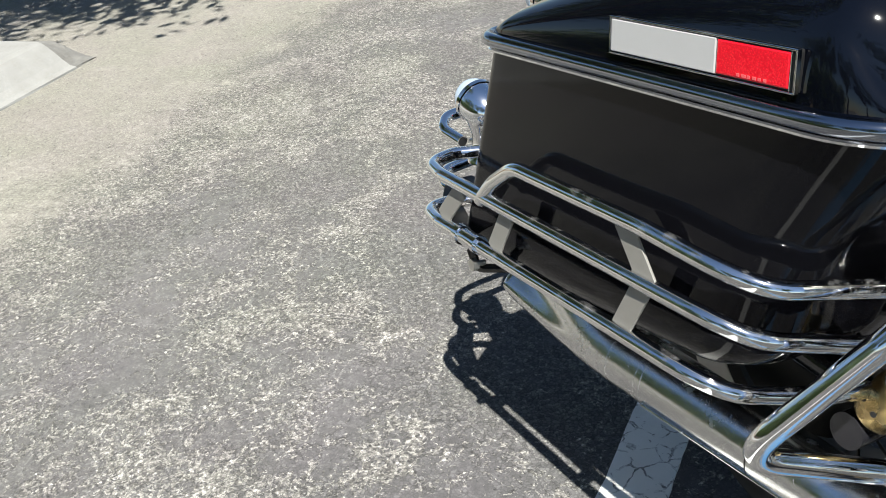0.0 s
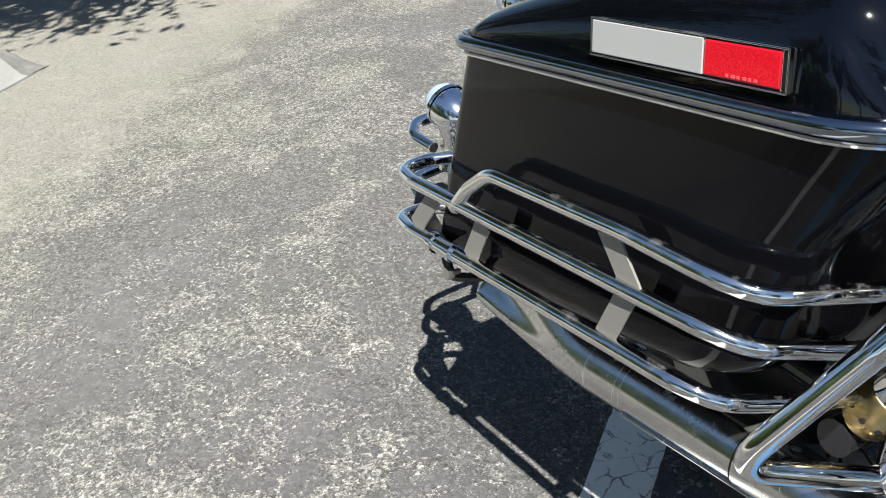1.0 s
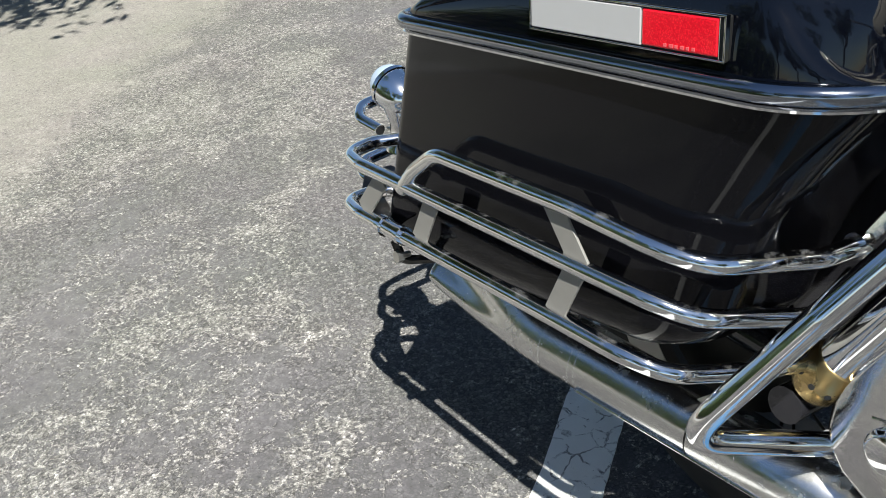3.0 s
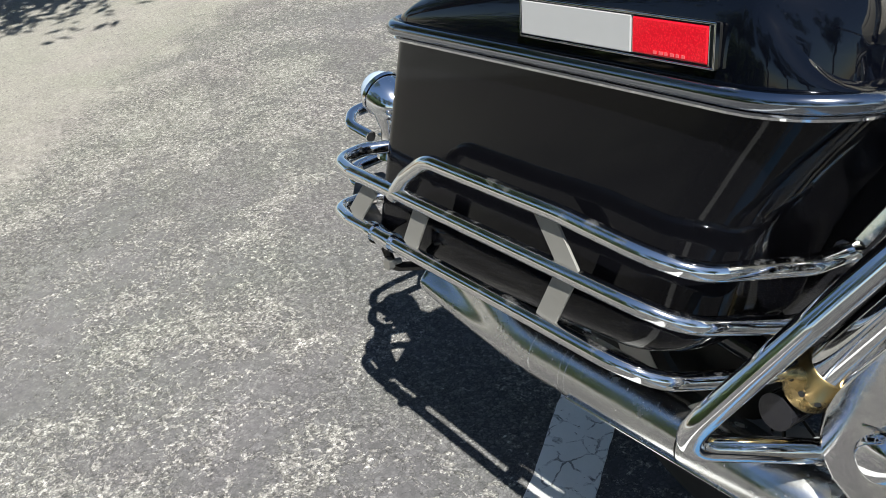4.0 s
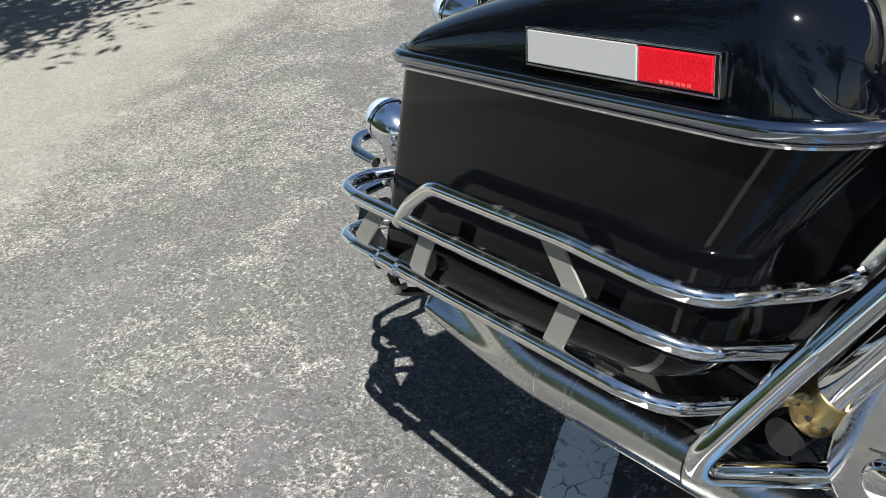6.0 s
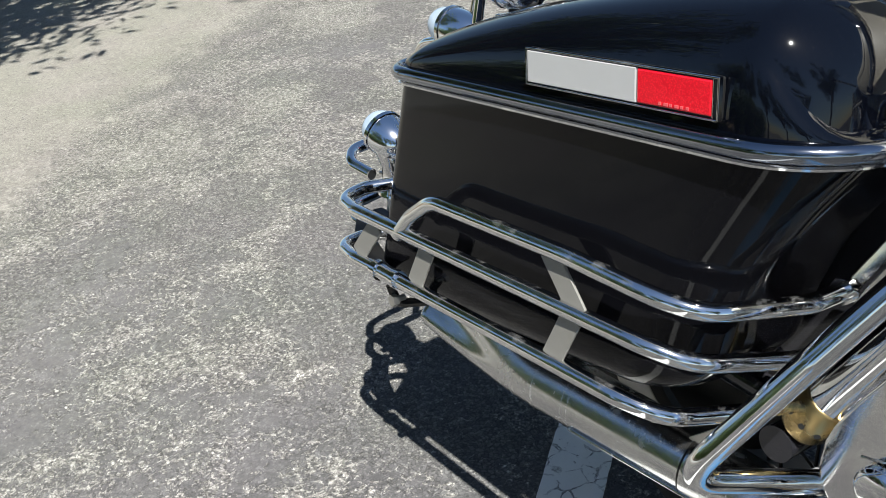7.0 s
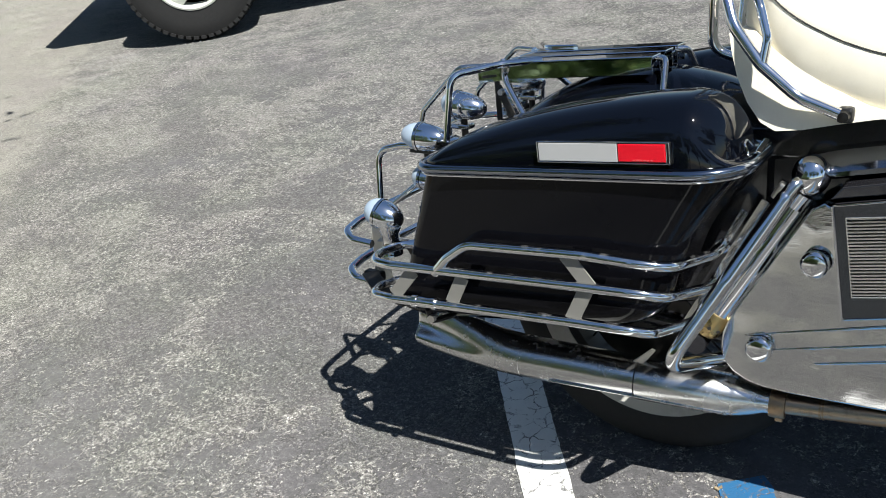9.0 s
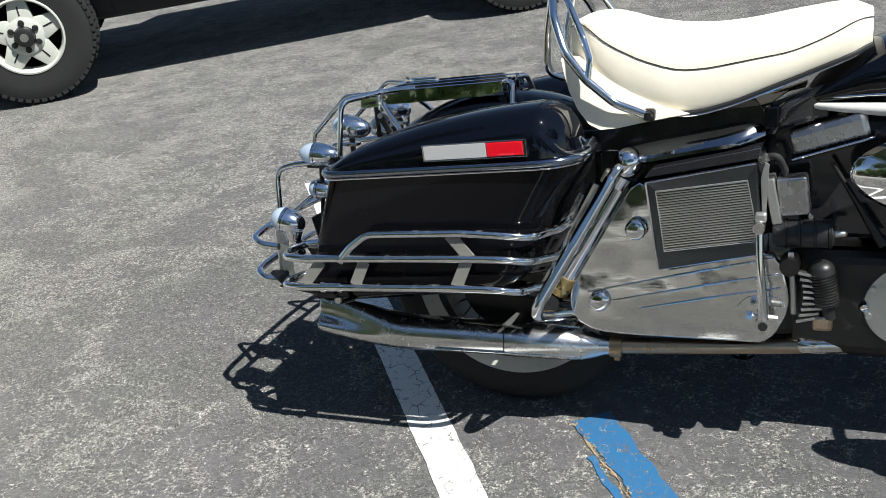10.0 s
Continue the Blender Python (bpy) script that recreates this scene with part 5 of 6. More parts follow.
# seat
def build_seat():
    seat = new("seat")
    seat.parent = bike
    tagged(seat, "cream vinyl buddy seat with dark piping")
    bottom = [(0.252, 0.862), (0.298, 0.829), (0.352, 0.799), (0.434, 0.766), (0.47, 0.753), (0.503, 0.748), (0.54, 0.752), (0.603, 0.770), (0.708, 0.811), (0.809, 0.851), (0.838, 0.863), (0.852, 0.874)]
    pipe = [(0.252, 0.915), (0.270, 0.930), (0.293, 0.932), (0.320, 0.908), (0.353, 0.886), (0.42, 0.855), (0.491, 0.834), (0.55, 0.836), (0.634, 0.851), (0.707, 0.863), (0.757, 0.882), (0.80, 0.903), (0.830, 0.922), (0.852, 0.918)]
    crest = [(0.252, 0.925), (0.27, 0.942), (0.32, 0.948), (0.36, 0.940), (0.41, 0.924), (0.48, 0.9135), (0.55, 0.911), (0.62, 0.917), (0.70, 0.931), (0.78, 0.943), (0.82, 0.944), (0.84, 0.936), (0.852, 0.922)]
    wide = [(0.252, 0.055), (0.262, 0.095), (0.28, 0.125), (0.31, 0.148), (0.36, 0.165), (0.45, 0.174), (0.6, 0.170), (0.7, 0.162), (0.78, 0.150), (0.82, 0.140), (0.842, 0.122), (0.852, 0.100)]

    def smooth_at(table, x):
        h = 0.018
        return sum(lerp_table(table, x + d * h) for d in (-1, -0.5, 0, 0.5, 1)) / 5

    xs = [0.252 + (0.852 - 0.252) * (0.5 - 0.5 * math.cos(math.pi * k / 44)) for k in range(45)]
    low_loops, top_loops, piping = [], [], {1: [], -1: []}
    for x in xs:
        wb, wp, wc, hw = (smooth_at(t, x) for t in (bottom, pipe, crest, wide))
        wp = max(wp, wb + 0.02)
        wc = max(wc, wp + 0.008)
        side = []
        for s in (-1, 1):
            col = [(0.80 * hw, wb + 0.004), (0.975 * hw, wb), (1.0 * hw, wb + 0.10 * (wp - wb)), (1.012 * hw, wb + 0.45 * (wp - wb)), (1.0 * hw, wb + 0.88 * (wp - wb)), (0.975 * hw, wp)]
            side.append([(x, s * v, w) for v, w in col])
        low_loops.append(side[0] + [(x, 0, wp + 0.3 * (wc - wp))] + side[1][::-1])
        dome = []
        for k in range(17):
            a = math.pi * k / 16
            dome.append((x, -0.97 * hw * math.cos(a), wp + (wc - wp) * math.sin(a) ** 0.75))
        top_loops.append(dome + [(x, 0, wp - 0.004)])
        for s in (-1, 1):
            piping[s].append(Vector((x, s * 0.985 * hw, wp)))
    part("side_panel", skin(low_loops), VINYL, seat, "cream vinyl side panel")
    part("cushion", skin(top_loops), VINYL, seat, "cream vinyl cushion top")
    for s in (-1, 1):
        part("piping", tube(piping[s], 0.0012, 8), PIPING, seat, "dark piping")
        edge = [Vector((x, s * smooth_at(wide, x) * 0.985, smooth_at(bottom, x) - 0.003)) for x in xs]
        part("edge_trim", tube(edge, 0.0058, 8), BLACK_PLASTIC, seat, "black edge trim")
        edge = [Vector((x, s * smooth_at(wide, x) * 1.012, smooth_at(bottom, x) - 0.0075)) for x in xs[8:]]
        part("edge_bead", tube(edge, 0.0019, 6), CHROME, seat, "thin chrome bead")
    # skirt below the rear of the cushion, wrapped round the fender
    sk = [(0.250, 0.862), (0.254, 0.836), (0.268, 0.796), (0.289, 0.758), (0.314, 0.729), (0.338, 0.7175), (0.378, 0.7215), (0.43, 0.7325), (0.48, 0.742), (0.518, 0.748), (0.47, 0.760), (0.40, 0.79), (0.33, 0.83), (0.285, 0.862)]
    loops = []
    for k in range(17):
        q = -1 + 2 * k / 16
        v = math.sin(q * math.pi / 2)
        loops.append([(x, v * (0.158 + 0.036 * max(0.0, 1 - (w - 0.72) / 0.11)), w) for x, w in sk])
    part("skirt", skin(loops), VINYL, seat, "cream vinyl skirt below the cushion")
    return seat


build_seat()


# grab rail round the seat
rail = new("grab_rail")
rail.parent = bike
tagged(rail, "chrome grab rail round the back of the seat")
half = [(0.432, -0.197, 0.750), (0.372, -0.203, 0.774), (0.314, -0.203, 0.822), (0.268, -0.195, 0.880), (0.240, -0.165, 0.945), (0.222, -0.11, 0.995)]
part("rail_tube", tube(rounded(half + [(x, -v, w) for x, v, w in half[::-1]], 0.08, 6), 0.0095, 16), CHROME, rail)
for s in (-1, 1):
    part("inner_loop", tube(rounded([(0.318, -0.203 * -s, 0.826), (0.322, -0.198 * -s, 0.862), (0.306, -0.185 * -s, 0.905), (0.272, -0.150 * -s, 0.965), (0.245, -0.10 * -s, 0.99)], 0.03), 0.0072, 14), CHROME, rail)
    part("support_hoop", tube(rounded([(0.218, 0.095 * s, 0.992), (0.200, 0.085 * s, 0.90), (0.196, 0.078 * s, 0.822), (0.262, 0.072 * s, 0.800)], 0.035, 8), 0.0085, 14), CHROME, rail)
    part("rail_mount", block(0.44, 0.188 * s, 0.748, 0.024, 0.02, 0.024, 0.005), BLACK_PLASTIC, rail)
    part("rail_bolt", lathe([(0, 0), (0, 0.009), (0.012, 0.008), (0.014, 0)], (0.44, 0.197 * s, 0.748), (0, s, 0), 12), DARK_METAL, rail)


# luggage rack with its slats
def build_rack():
    rack = new("luggage_rack")
    rack.parent = bike
    tagged(rack, "chrome luggage rack with flat slats over the rear fender")
    R = 0.0068
    for s in (-1, 1):
        part("hoop", tube(rounded([(-0.278, 0.196 * s, 0.655), (-0.266, 0.186 * s, 0.780), (-0.205, 0.090 * s, 0.788), (-0.130, 0.070 * s, 0.794)], (0, 0.03, 0.05, 0), 8), R, 14), CHROME, rack)
    part("rear_hoop", tube(rounded([(-0.397, -0.109, 0.655), (-0.388, -0.108, 0.690), (-0.290, -0.115, 0.782), (-0.215, -0.085, 0.784), (-0.215, 0.085, 0.784), (-0.290, 0.115, 0.782), (-0.388, 0.108, 0.690), (-0.397, 0.109, 0.655)], (0, .02, .03, .03, .03, .03, .02, 0), 8), 0.0055, 12), CHROME_WORN, rack)
    for s in (-1, 1):
        part("brace", tube(rounded([(-0.222, 0.065 * s, 0.790), (-0.205, 0.085 * s, 0.752), (-0.147, 0.118 * s, 0.692)], 0.02), 0.0062, 12), CHROME, rack)
        part("front_post", tube(rounded([(0.085, 0.045 * s, 0.800), (0.106, 0.056 * s, 0.800), (0.118, 0.100 * s, 0.745)], 0.015), 0.0062, 12), CHROME, rack)
        part("slot_plate", plate([(-0.272, 0.745), (-0.216, 0.752), (-0.216, 0.776), (-0.272, 0.770)], 0.075 * s - 0.0015, 0.075 * s + 0.0015, 0.0005), POLISHED, rack)
        part("slot", plate([(-0.262, 0.755), (-0.230, 0.759), (-0.230, 0.764), (-0.262, 0.760)], 0.075 * s - 0.0022, 0.075 * s + 0.0022), BLACK_PLASTIC, rack)
        part("foot_bolt", lathe([(0, 0), (0, 0.007), (0.006, 0.007), (0.008, 0)], (-0.147, 0.118 * s, 0.693), (0, 0, 1), 8), STEEL, rack)
    for v in (-0.062, 0.0, 0.062):
        slat = part("slat", block(-0.065, v, 0.795, 0.315, 0.040, 0.006, 0.0015, Euler((0, radians(-3.8), 0)).to_matrix()), CHROME, rack, "polished chrome slat")
        for s in (-1, 1):
            part("slat_flange", block(-0.065, v + 0.0185 * s, 0.781, 0.312, 0.003, 0.032, 0.001, Euler((0, radians(-3.8), 0)).to_matrix()), CHROME, slat)
    part("cross_bar", block(0.078, 0, 0.790, 0.014, 0.16, 0.012, 0.003), CHROME, rack)
    part("cross_bar", block(-0.205, 0, 0.775, 0.016, 0.17, 0.012, 0.003), CHROME_WORN, rack)


build_rack()

# lamps at the back
lathe_lamp("marker_lamp", (-0.343, -0.176, 0.655), 0.028, 0.054, (1, 0.02, -0.08), LENS, "chrome bullet marker lamp", 1.5)
lathe_lamp("marker_lamp", (-0.276, -0.139, 0.714), 0.0275, 0.055, (1, 0.02, -0.12), LENS, "chrome bullet marker lamp", 1.2)
lathe_lamp("marker_lamp", (-0.305, 0.150, 0.708), 0.030, 0.062, (1, -0.02, -0.05), LENS, "chrome bullet marker lamp")
lathe_lamp("marker_lamp", (-0.345, 0.176, 0.655), 0.027, 0.056, (1, -0.02, -0.02), LENS, "chrome bullet marker lamp")
lathe_lamp("turn_signal", (-0.406, -0.250, 0.510), 0.0300, 0.045, (1.0, 0.04, -0.32), LENS, "large chrome bullet turn signal", 1.05)
lathe_lamp("turn_signal", (-0.410, 0.252, 0.510), 0.037, 0.060, (1.0, -0.04, -0.45), LENS, "large chrome bullet turn signal", 0.5)
lathe_lamp("back_lamp", (-0.355, -0.16, 0.566), 0.024, 0.040, (1, 0.0, -0.1), LENS, "small chrome lamp with a pale lens", 1.0)
lathe_lamp("tail_lamp", (-0.385, 0.0, 0.565), 0.045, 0.06, (1, 0.0, 0.0), RED, "round red tail lamp", 0.4)


def build_rear_bumper():
    b = new("rear_bumper")
    b.parent = bike
    tagged(b, "chrome tube rear bumper with curled open ends")
    for w in (0.462, 0.378):
        half = [(-0.432, -0.262, w - 0.014), (-0.478, -0.268, w - 0.008), (-0.507, -0.248, w), (-0.512, -0.200, w + 0.006), (-0.515, -0.10, w + 0.010)]
        part("cross_tube", tube(rounded(half + [(x, -v, z) for x, v, z in half[::-1]], (0, .03, .03, .03, .05, .05, .03, .03, .03, 0), 10), 0.0088, 14), CHROME, b)
    for s in (-1, 1):
        for w in (0.462, 0.378):
            part("open_end", lathe([(0.0, 0.0), (0.0, 0.0068), (0.001, 0.0068), (0.001, 0.0)], (-0.4318, 0.262 * s, w - 0.014), (1, 0, 0), 14), BLACK_PLASTIC, b, "dark hollow tube end")
        part("arch", tube(rounded([(-0.340, 0.150 * s, 0.630), (-0.430, 0.140 * s, 0.622), (-0.492, 0.136 * s, 0.606), (-0.486, 0.155 * s, 0.43)], (0, 0.03, 0.05, 0), 10), 0.0072, 14), CHROME, b)
        part("upright", tube([Vector((-0.462, 0.215 * s, 0.475)), Vector((-0.462, 0.215 * s, 0.372))], 0.004, 8), STEEL, b)
        part("upright_strip", flat_bar((-0.446, 0.218 * s, 0.486), (-0.440, 0.214 * s, 0.352), 0.026, 0.004, (0.5, -1, 0)), STEEL, b, "dull steel strip")
        part("lamp_plate", flat_bar((-0.430, 0.236 * s, 0.452), (-0.352, 0.214 * s, 0.440), 0.040, 0.004, (0, 0, 1)), STEEL, b)
        part("end_block", block(-0.462, 0.225 * s, 0.362, 0.045, 0.022, 0.022, 0.005), DARK_METAL, b)
        part("end_bolt", lathe([(0, 0), (0, 0.008), (0.008, 0.008), (0.01, 0)], (-0.468, 0.236 * s, 0.362), (0, s, 0), 8), STEEL, b)
        part("lamp_stem", lathe([(0.0, 0.024), (0.006, 0.023), (0.016, 0.017), (0.040, 0.018), (0.066, 0.028), (0.075, 0.0)], (-0.395, 0.247 * s, 0.428), (0, 0, 1), 24), CHROME, b)
        part("stem_bracket", block(-0.375, 0.232 * s, 0.448, 0.075, 0.035, 0.006, 0.002), CHROME_WORN, b)
        part("bracket_leg", flat_bar((-0.37, 0.222 * s, 0.445), (-0.352, 0.20 * s, 0.385), 0.022, 0.004, (0, 1, 0)), DARK_METAL, b)
        part("lamp_stalk", tube(rounded([(-0.440, 0.168 * s, 0.505), (-0.38, 0.16 * s, 0.552), (-0.33, 0.15 * s, 0.555)], 0.03), 0.0055, 10), CHROME, b)
        part("marker_mount", block(-0.275, 0.139 * s, 0.674, 0.042, 0.026, 0.010, 0.003), CHROME_WORN, b)
        part("mount_post", tube([Vector((-0.272, 0.139 * s, 0.692)), Vector((-0.270, 0.139 * s, 0.640))], 0.007, 12), DARK_METAL, b)
        part("marker_leg", tube([Vector((-0.345, 0.168 * s, 0.632)), Vector((-0.352, 0.165 * s, 0.555)), Vector((-0.372, 0.150 * s, 0.43))], 0.006, 10), DARK_METAL, b)
        part("marker_bracket", block(-0.262, 0.140 * s, 0.650, 0.13, 0.034, 0.005, 0.001, Euler((0, -0.3, 0)).to_matrix()), DARK_METAL, b)
        part("marker_foot", block(-0.350, 0.172 * s, 0.627, 0.05, 0.028, 0.007, 0.002), BLACK_PLASTIC, b)
    # out-of-sight plate, added only to close gaps in the bumper's ground shadow
    part("shadow_plate", block(-0.440, 0.0, 0.405, 0.006, 0.11, 0.12, 0.002, Euler((0, -0.25, 0)).to_matrix()), BLACK_PLASTIC, b, "unseen black plate that fills out the bumper's cast shadow")
    part("antenna_bracket", flat_bar((-0.245, -0.052, 0.775), (-0.236, -0.060, 0.655), 0.011, 0.004, (0, 1, 0)), DARK_METAL, b)
    part("antenna_bracket", flat_bar((-0.240, -0.055, 0.735), (-0.185, -0.085, 0.672), 0.016, 0.004, (0, 1, 0)), DARK_METAL, b)
    part("bracket_bolt", lathe([(0, 0), (0, 0.007), (0.008, 0.006), (0.008, 0)], (-0.228, -0.062, 0.727), (0, -1, 0), 8), STEEL, b)


build_rear_bumper()


# engine bay, forward of the cover
def build_engine():
    e = new("engine")
    e.parent = bike
    tagged(e, "dark air-cooled v-twin engine with chrome fittings")
    part("crankcase", block(0.92, 0.0, 0.33, 0.42, 0.21, 0.24, 0.03, None, 3), DARK_METAL, e)
    part("gearbox", block(0.62, 0.0, 0.34, 0.22, 0.22, 0.18, 0.02), DARK_METAL, e)
    for tip, name in ((-0.32, "rear_cylinder"), (0.42, "front_cylinder")):
        way = Vector((math.sin(tip), 0, math.cos(tip)))
        foot = Vector((0.93, 0.02, 0.42))
        cyl = part(name, lathe([(0, 0), (0, 0.055), (0.26, 0.055), (0.30, 0.04), (0.30, 0)], foot, way, 24), DARK_METAL, e)
        for k in range(11):
            d = 0.03 + 0.02 * k
            part("cooling_fin", lathe([(d, 0.05), (d, 0.075), (d + 0.006, 0.075), (d + 0.006, 0.05)], foot, way, 24), DARK_METAL, cyl)
    # chrome coil box and starter canister
    coil = part("coil_box", block(0.722, -0.165, 0.582, 0.058, 0.05, 0.078, 0.006, Euler((0, -0.12, 0)).to_matrix(), 3), COIL, e, "dull grey metal coil box")
    part("coil_flange", block(0.684, -0.168, 0.573, 0.020, 0.055, 0.095, 0.003, Euler((0, -0.2, 0)).to_matrix()), STEEL, coil)
    part("coil_bolt", lathe([(0, 0), (0, 0.006), (0.006, 0.005), (0.006, 0)], (0.756, -0.192, 0.545), (0, -1, 0), 8), CHROME, coil)
    can = part("starter_can", lathe([(0.0, 0.0), (0.0, 0.024), (0.006, 0.0278), (0.100, 0.0290), (0.112, 0.0265), (0.116, 0.018), (0.118, 0.0)], (0.685, -0.178, 0.503), (1, 0, 0.03), 30), BLACK_PLASTIC, e, "black ribbed canister")
    for d in (0.022, 0.048, 0.078, 0.105):
        part("band", lathe([(d, 0.0288), (d + 0.001, 0.0305), (d + 0.005, 0.0305), (d + 0.006, 0.0288)], (0.685, -0.178, 0.503), (1, 0, 0.03), 30), DARK_METAL, can)
    part("can_tip", lathe([(0.116, 0.0), (0.116, 0.008), (0.135, 0.006), (0.140, 0.0)], (0.685, -0.178, 0.503), (1, 0, 0.03), 12), STEEL, can)
    # round plug and black oil filter
    part("plug", lathe([(0, 0), (0, 0.0185), (0.004, 0.020), (0.05, 0.020), (0.05, 0)], (0.720, -0.215, 0.443), (0, 1, 0), 24), DARK_METAL, e)
    part("plug_tab", block(0.722, -0.20, 0.467, 0.012, 0.01, 0.012, 0.002), CHROME, e)
    filt = part("oil_filter", lathe([(-0.005, 0.0), (-0.004, 0.012), (0.004, 0.0225), (0.012, 0.0255), (0.088, 0.0265), (0.092, 0.018), (0.10, 0.014), (0.12, 0.014), (0.12, 0.0)], (0.777, -0.176, 0.444), (0.16, 0, -1), 28), BLACK_PLASTIC, e, "black oil filter canister")
    for k in range(11):
        d = 0.022 + 0.006 * k
        part("filter_ring", lathe([(d, 0.026), (d + 0.0012, 0.0276), (d + 0.003, 0.0276), (d + 0.004, 0.026)], (0.777, -0.176, 0.444), (0.16, 0, -1), 24), DARK_METAL, filt)
    part("filter_nut", lathe([(0, 0), (0, 0.009), (0.014, 0.009), (0.014, 0)], (0.800, -0.170, 0.366), (1, 0, 0), 6), STEEL, e, "", False)
    part("filter_base", block(0.785, -0.165, 0.318, 0.04, 0.05, 0.035, 0.008), PIPE, e)
    # curved cooling fins behind the filter
    for k in range(9):
        s = k / 8
        p = Vector((0.735 + 0.012 * math.sin(math.pi * s), -0.178, 0.425 - 0.105 * s))
        way = Vector((math.cos(0.35 - 0.9 * s), 0, -math.sin(0.35 - 0.9 * s) * 0.45))
        part("case_fin", flat_bar(p, p + way * 0.042, 0.006, 0.03, (0, 1, 0), 0.001), ALUMINIUM, e)
    part("timing_post", tube([Vector((0.723, -0.17, 0.43)), Vector((0.730, -0.17, 0.33))], 0.007, 10), ALUMINIUM, e)
    # cam cover at the edge of the engine
    cam = part("cam_cover", lathe([(0, 0), (0, 0.085), (0.012, 0.092), (0.05, 0.095), (0.05, 0)], (0.947, -0.108, 0.334), (0, 1, 0), 40), ALUMINIUM, e, "cast aluminium cam cover")
    for k in range(8):
        a = 2 * math.pi * k / 8 + 0.3
        part("cover_screw", lathe([(0, 0), (0, 0.0065), (0.004, 0.006), (0.004, 0)], (0.947 + 0.078 * math.cos(a), -0.108, 0.334 + 0.078 * math.sin(a)), (0, -1, 0), 10), STEEL, cam)
    part("tappet_knob", lathe([(0, 0), (0, 0.009), (0.015, 0.011), (0.024, 0.007), (0.025, 0)], (0.862, -0.15, 0.352), (0, -1, 0), 16), CHROME, e)
    # air cleaner
    drop = lathe([(0.0, 0.0), (0.0, 0.085), (-0.018, 0.098), (-0.03, 0.092), (-0.042, 0.06), (-0.046, 0.0)], (0, 0, 0), (0, 1, 0), 48)
    for v in drop.verts:
        v.co.x, v.co.z = v.co.x * 2.04, v.co.z * 0.88
    drop.transform(Matrix.Translation((1.023, -0.155, 0.627)))
    ac = part("air_cleaner", drop, CHROME, e, "teardrop chrome air cleaner")
    for a in (2.6, 3.1, 3.7):
        part("cleaner_screw", lathe([(0, 0), (0, 0.006), (0.003, 0.005), (0.003, 0)], (1.023 + 0.172 * math.cos(a), -0.184, 0.627 + 0.070 * math.sin(a)), (0, -1, 0), 10), STEEL, ac)
    part("push_rod", tube([Vector((0.790, -0.14, 0.642)), Vector((0.835, -0.14, 0.568)), Vector((0.891, -0.14, 0.475))], [0.004, 0.006, 0.011], 12), DARK_METAL, e)
    part("push_rod", tube([Vector((0.90, -0.13, 0.585)), Vector((0.925, -0.13, 0.465))], 0.010, 12), STEEL, e)
    part("rocker_box", block(0.782, -0.085, 0.699, 0.150, 0.13, 0.050, 0.012, Euler((0, -0.30, 0)).to_matrix(), 3), COIL, e, "dull chrome rocker box")
    part("rocker_rail", block(0.790, -0.085, 0.672, 0.16, 0.15, 0.008, 0.003, Euler((0, -0.30, 0)).to_matrix()), BLACK, e)
    part("rocker_trim", tube([Vector((0.715, -0.160, 0.651)), Vector((0.865, -0.160, 0.697))], 0.0022, 8), CHROME, e)
    # hoses
    part("hose", tube(rounded([(0.66, -0.17, 0.655), (0.69, -0.19, 0.668), (0.705, -0.17, 0.63), (0.69, -0.14, 0.60)], 0.02), 0.007, 12), RUBBER, e)
    part("hose", tube(rounded([(0.675, -0.12, 0.70), (0.70, -0.14, 0.755), (0.74, -0.12, 0.775), (0.80, -0.08, 0.77)], 0.03), 0.009, 12), BLACK_FRAME, e)
    part("hose_clip", lathe([(0, 0), (0, 0.009), (0.016, 0.009), (0.016, 0)], (0.658, -0.185, 0.655), (0.5, -0.2, 0.3), 10), ALUMINIUM, e)
    part("bracket", plate([(0.664, 0.545), (0.660, 0.62), (0.668, 0.655), (0.676, 0.65), (0.672, 0.545)], -0.200, -0.196, 0.001), STEEL, e)
    part("spring_seat", block(0.675, -0.12, 0.735, 0.028, 0.06, 0.04, 0.004), BLACK, e)
    # bright brackets below the front of the seat, their faces turned upward
    part("seat_bracket", slanted([(0.640, -0.125, 0.770), (0.738, -0.100, 0.801), (0.734, -0.105, 0.789), (0.702, -0.112, 0.782), (0.678, -0.125, 0.767), (0.662, -0.140, 0.743)]), CHROME_BAR, e, "bright pressed bracket", False)
    part("seat_bracket", slanted([(0.679, -0.135, 0.751), (0.710, -0.120, 0.768), (0.708, -0.125, 0.763), (0.684, -0.140, 0.750)]), CHROME_BAR, e, "bright pressed bracket", False)
    part("tank_bracket", slanted([(0.706, -0.135, 0.719), (0.761, -0.115, 0.739), (0.770, -0.120, 0.736), (0.752, -0.130, 0.727), (0.716, -0.140, 0.719)]), CHROME_BAR, e, "bright pressed bracket", False)


build_engine()


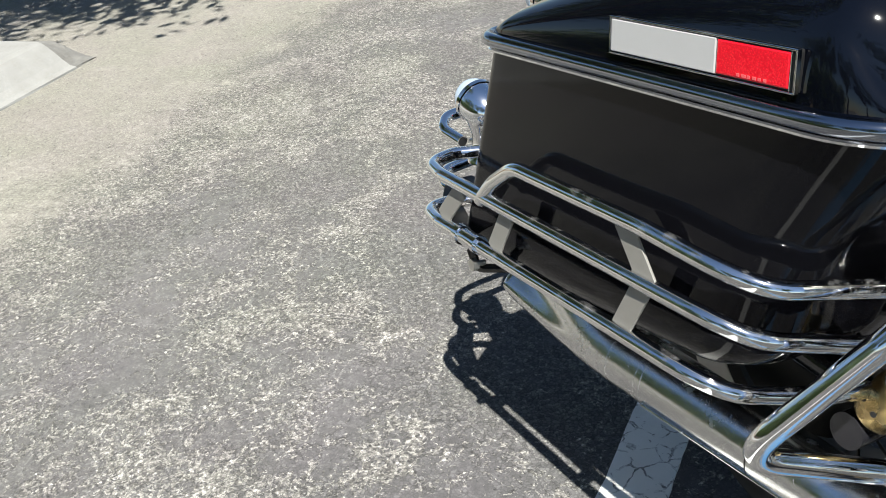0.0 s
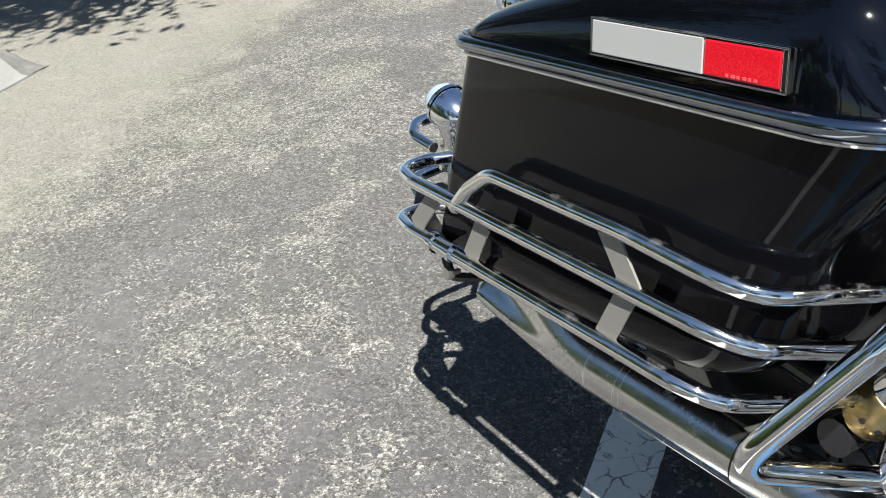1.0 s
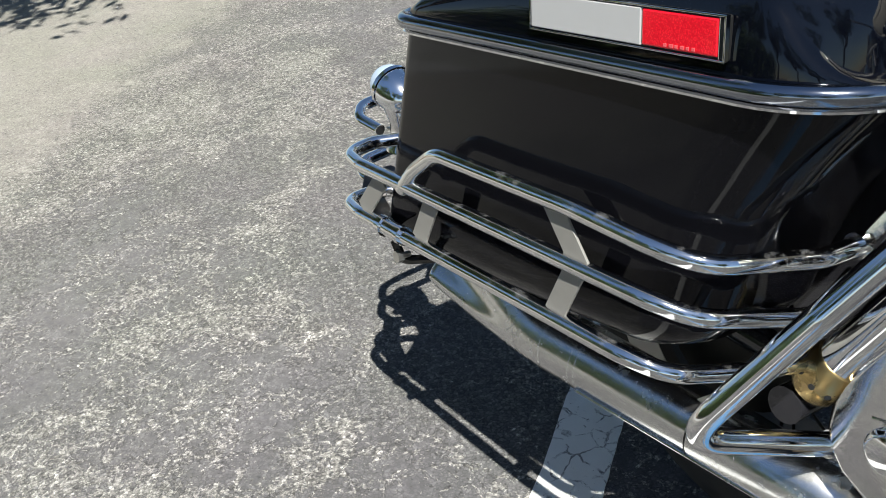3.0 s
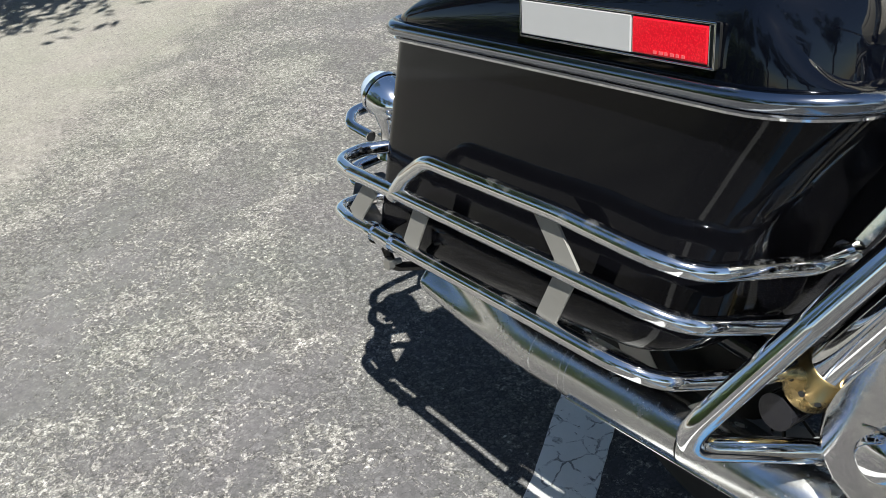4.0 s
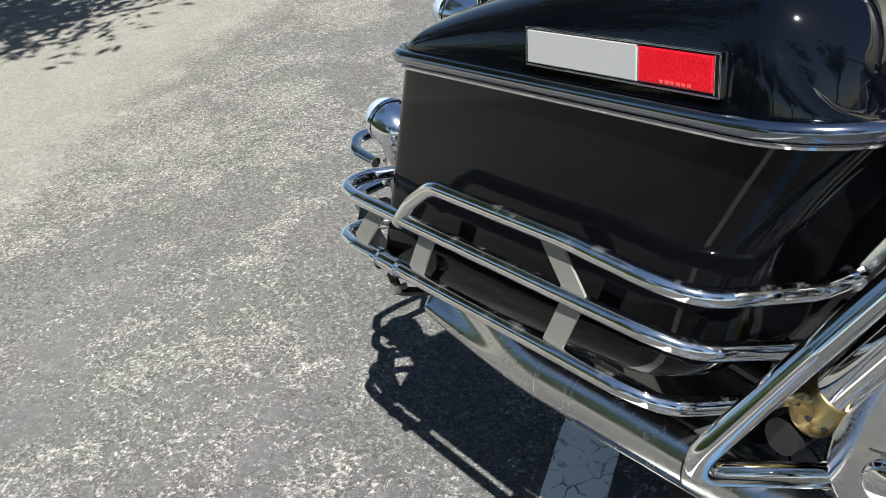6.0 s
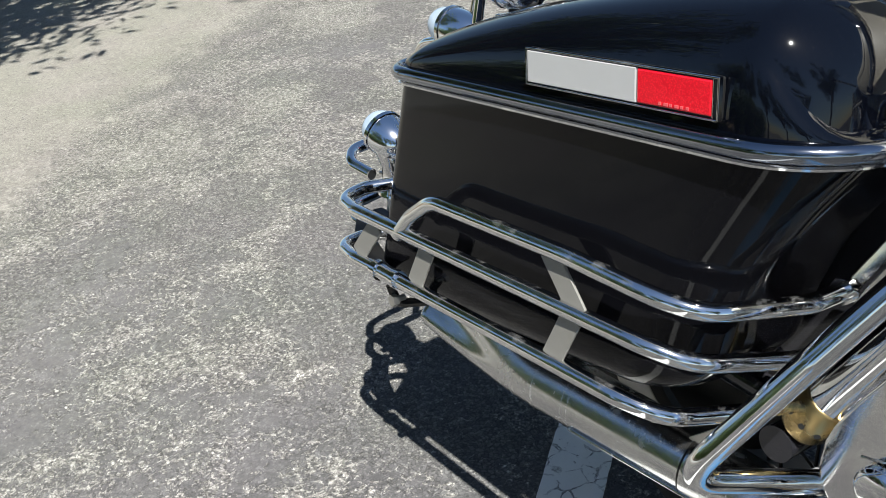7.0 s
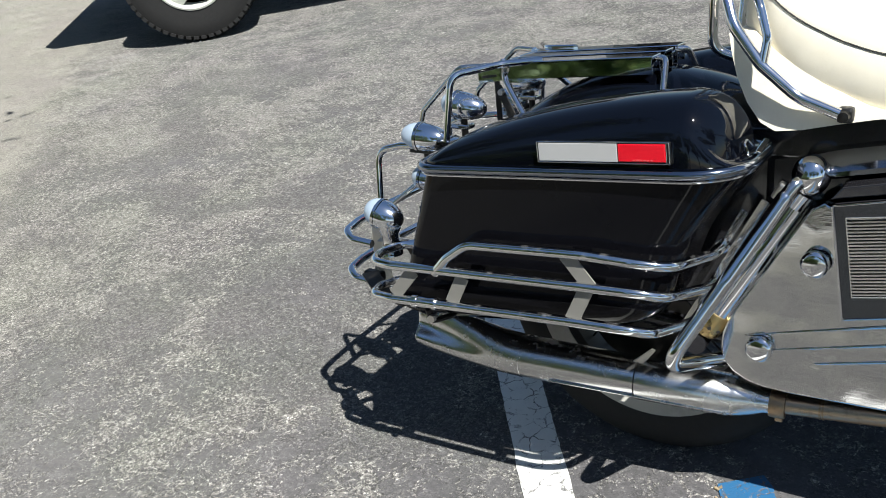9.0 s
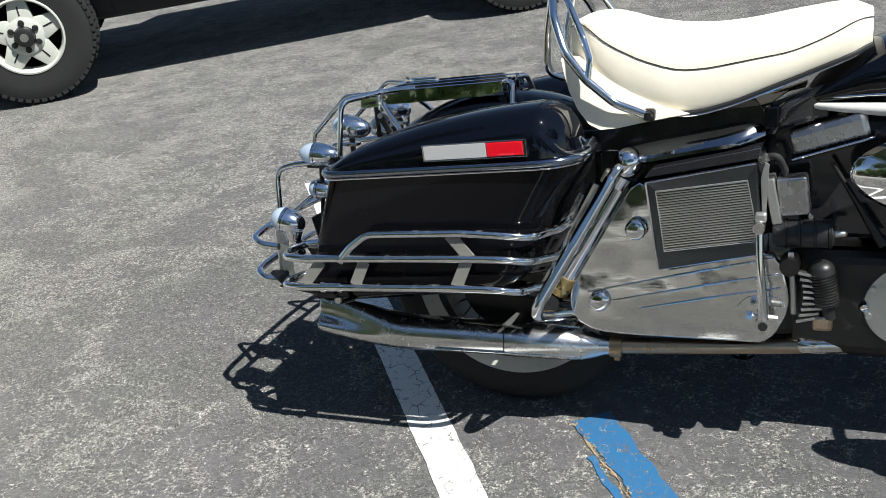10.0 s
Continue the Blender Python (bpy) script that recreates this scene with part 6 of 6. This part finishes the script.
# fuel tank and the front end
def build_tank():
    t = new("fuel_tank")
    t.parent = bike
    tagged(t, "black fuel tank with white and chrome side stripes")
    loops = []
    for k in range(25):
        s = k / 24
        x = 0.722 + 0.593 * s
        hw = lerp_table([(0, 0.100), (0.03, 0.122), (0.1, 0.136), (0.3, 0.15), (0.7, 0.14), (1, 0.06)], s)
        lo = 0.740 - 0.008 * math.sin(math.pi * s) + 0.012 * max(0.0, 1 - s / 0.06)
        hi = lerp_table([(0, 0.764), (0.03, 0.790), (0.08, 0.815), (0.2, 0.866), (0.4, 0.905), (0.7, 0.93), (1, 0.88)], s)
        loops.append([(x, hw * math.cos(2 * math.pi * j / 28), (lo + hi) / 2 + (hi - lo) / 2 * math.copysign(abs(math.sin(2 * math.pi * j / 28)) ** 0.7, math.sin(2 * math.pi * j / 28))) for j in range(28)])
    part("tank", skin(loops), BLACK, t)
    for w0, w1, r0, r1, mat in ((0.7655, 0.7775, 0.0022, 0.0030, CHROME), (0.7535, 0.7475, 0.0035, 0.0130, STRIPE)):
        pts, radii = [], []
        for k in range(14):
            s = k / 13
            x = 0.727 + 0.45 * s
            q = (x - 0.722) / 0.593
            hw = lerp_table([(0, 0.100), (0.03, 0.122), (0.1, 0.136), (0.3, 0.15), (0.7, 0.14), (1, 0.06)], q)
            grow = min(1.0, s / 0.34)
            pts.append(Vector((x, -hw * 0.965, w0 + (w1 - w0) * grow)))
            radii.append(r0 + (r1 - r0) * grow ** 0.7)
        part("stripe", tube(pts, radii, 10), mat, t)
    return t


build_tank()
front = new("front_end")
front.parent = bike
tagged(front, "chrome front fork with headlamp and handlebar")
for s in (-1, 1):
    part("fork_leg", tube([Vector((1.62, 0.10 * s, 0.33)), Vector((1.50, 0.10 * s, 0.62)), Vector((1.38, 0.10 * s, 0.92))], [0.022, 0.03, 0.03], 16), CHROME, front)
    part("handlebar", tube(rounded([(1.36, 0.0, 0.98), (1.33, 0.16 * s, 1.04), (1.15, 0.38 * s, 1.06), (1.02, 0.42 * s, 1.03)], 0.06), 0.0127, 12), CHROME, front)
    part("grip", tube([Vector((1.13, 0.385 * s, 1.058)), Vector((1.02, 0.42 * s, 1.03))], 0.017, 14), RUBBER, front)
part("headlamp", lathe([(-0.10, 0.0), (-0.08, 0.06), (-0.02, 0.10), (0.04, 0.105), (0.05, 0.09), (0.055, 0.0)], (1.45, 0, 0.86), (1, 0, -0.1), 32), CHROME, front)
for s in (-1, 1):
    oval = lathe([(-0.010, 0.0), (-0.010, 0.055), (-0.006, 0.058), (0.006, 0.058), (0.010, 0.055), (0.010, 0.0)], (0, 0, 0), (0, 0, 1), 40)
    for v in oval.verts:
        v.co.x *= 3.0
    oval.transform(Matrix.Translation((1.115, 0.200 * s, 0.26)))
    part("floor_board", oval, RUBBER, bike, "black rubber footboard")
part("front_crash_bar", tube(rounded([(1.18, -0.06, 0.60), (1.16, -0.26, 0.55), (1.12, -0.29, 0.30), (1.10, -0.10, 0.20)], 0.06), 0.0127, 14), CHROME, bike, "chrome front crash bar")
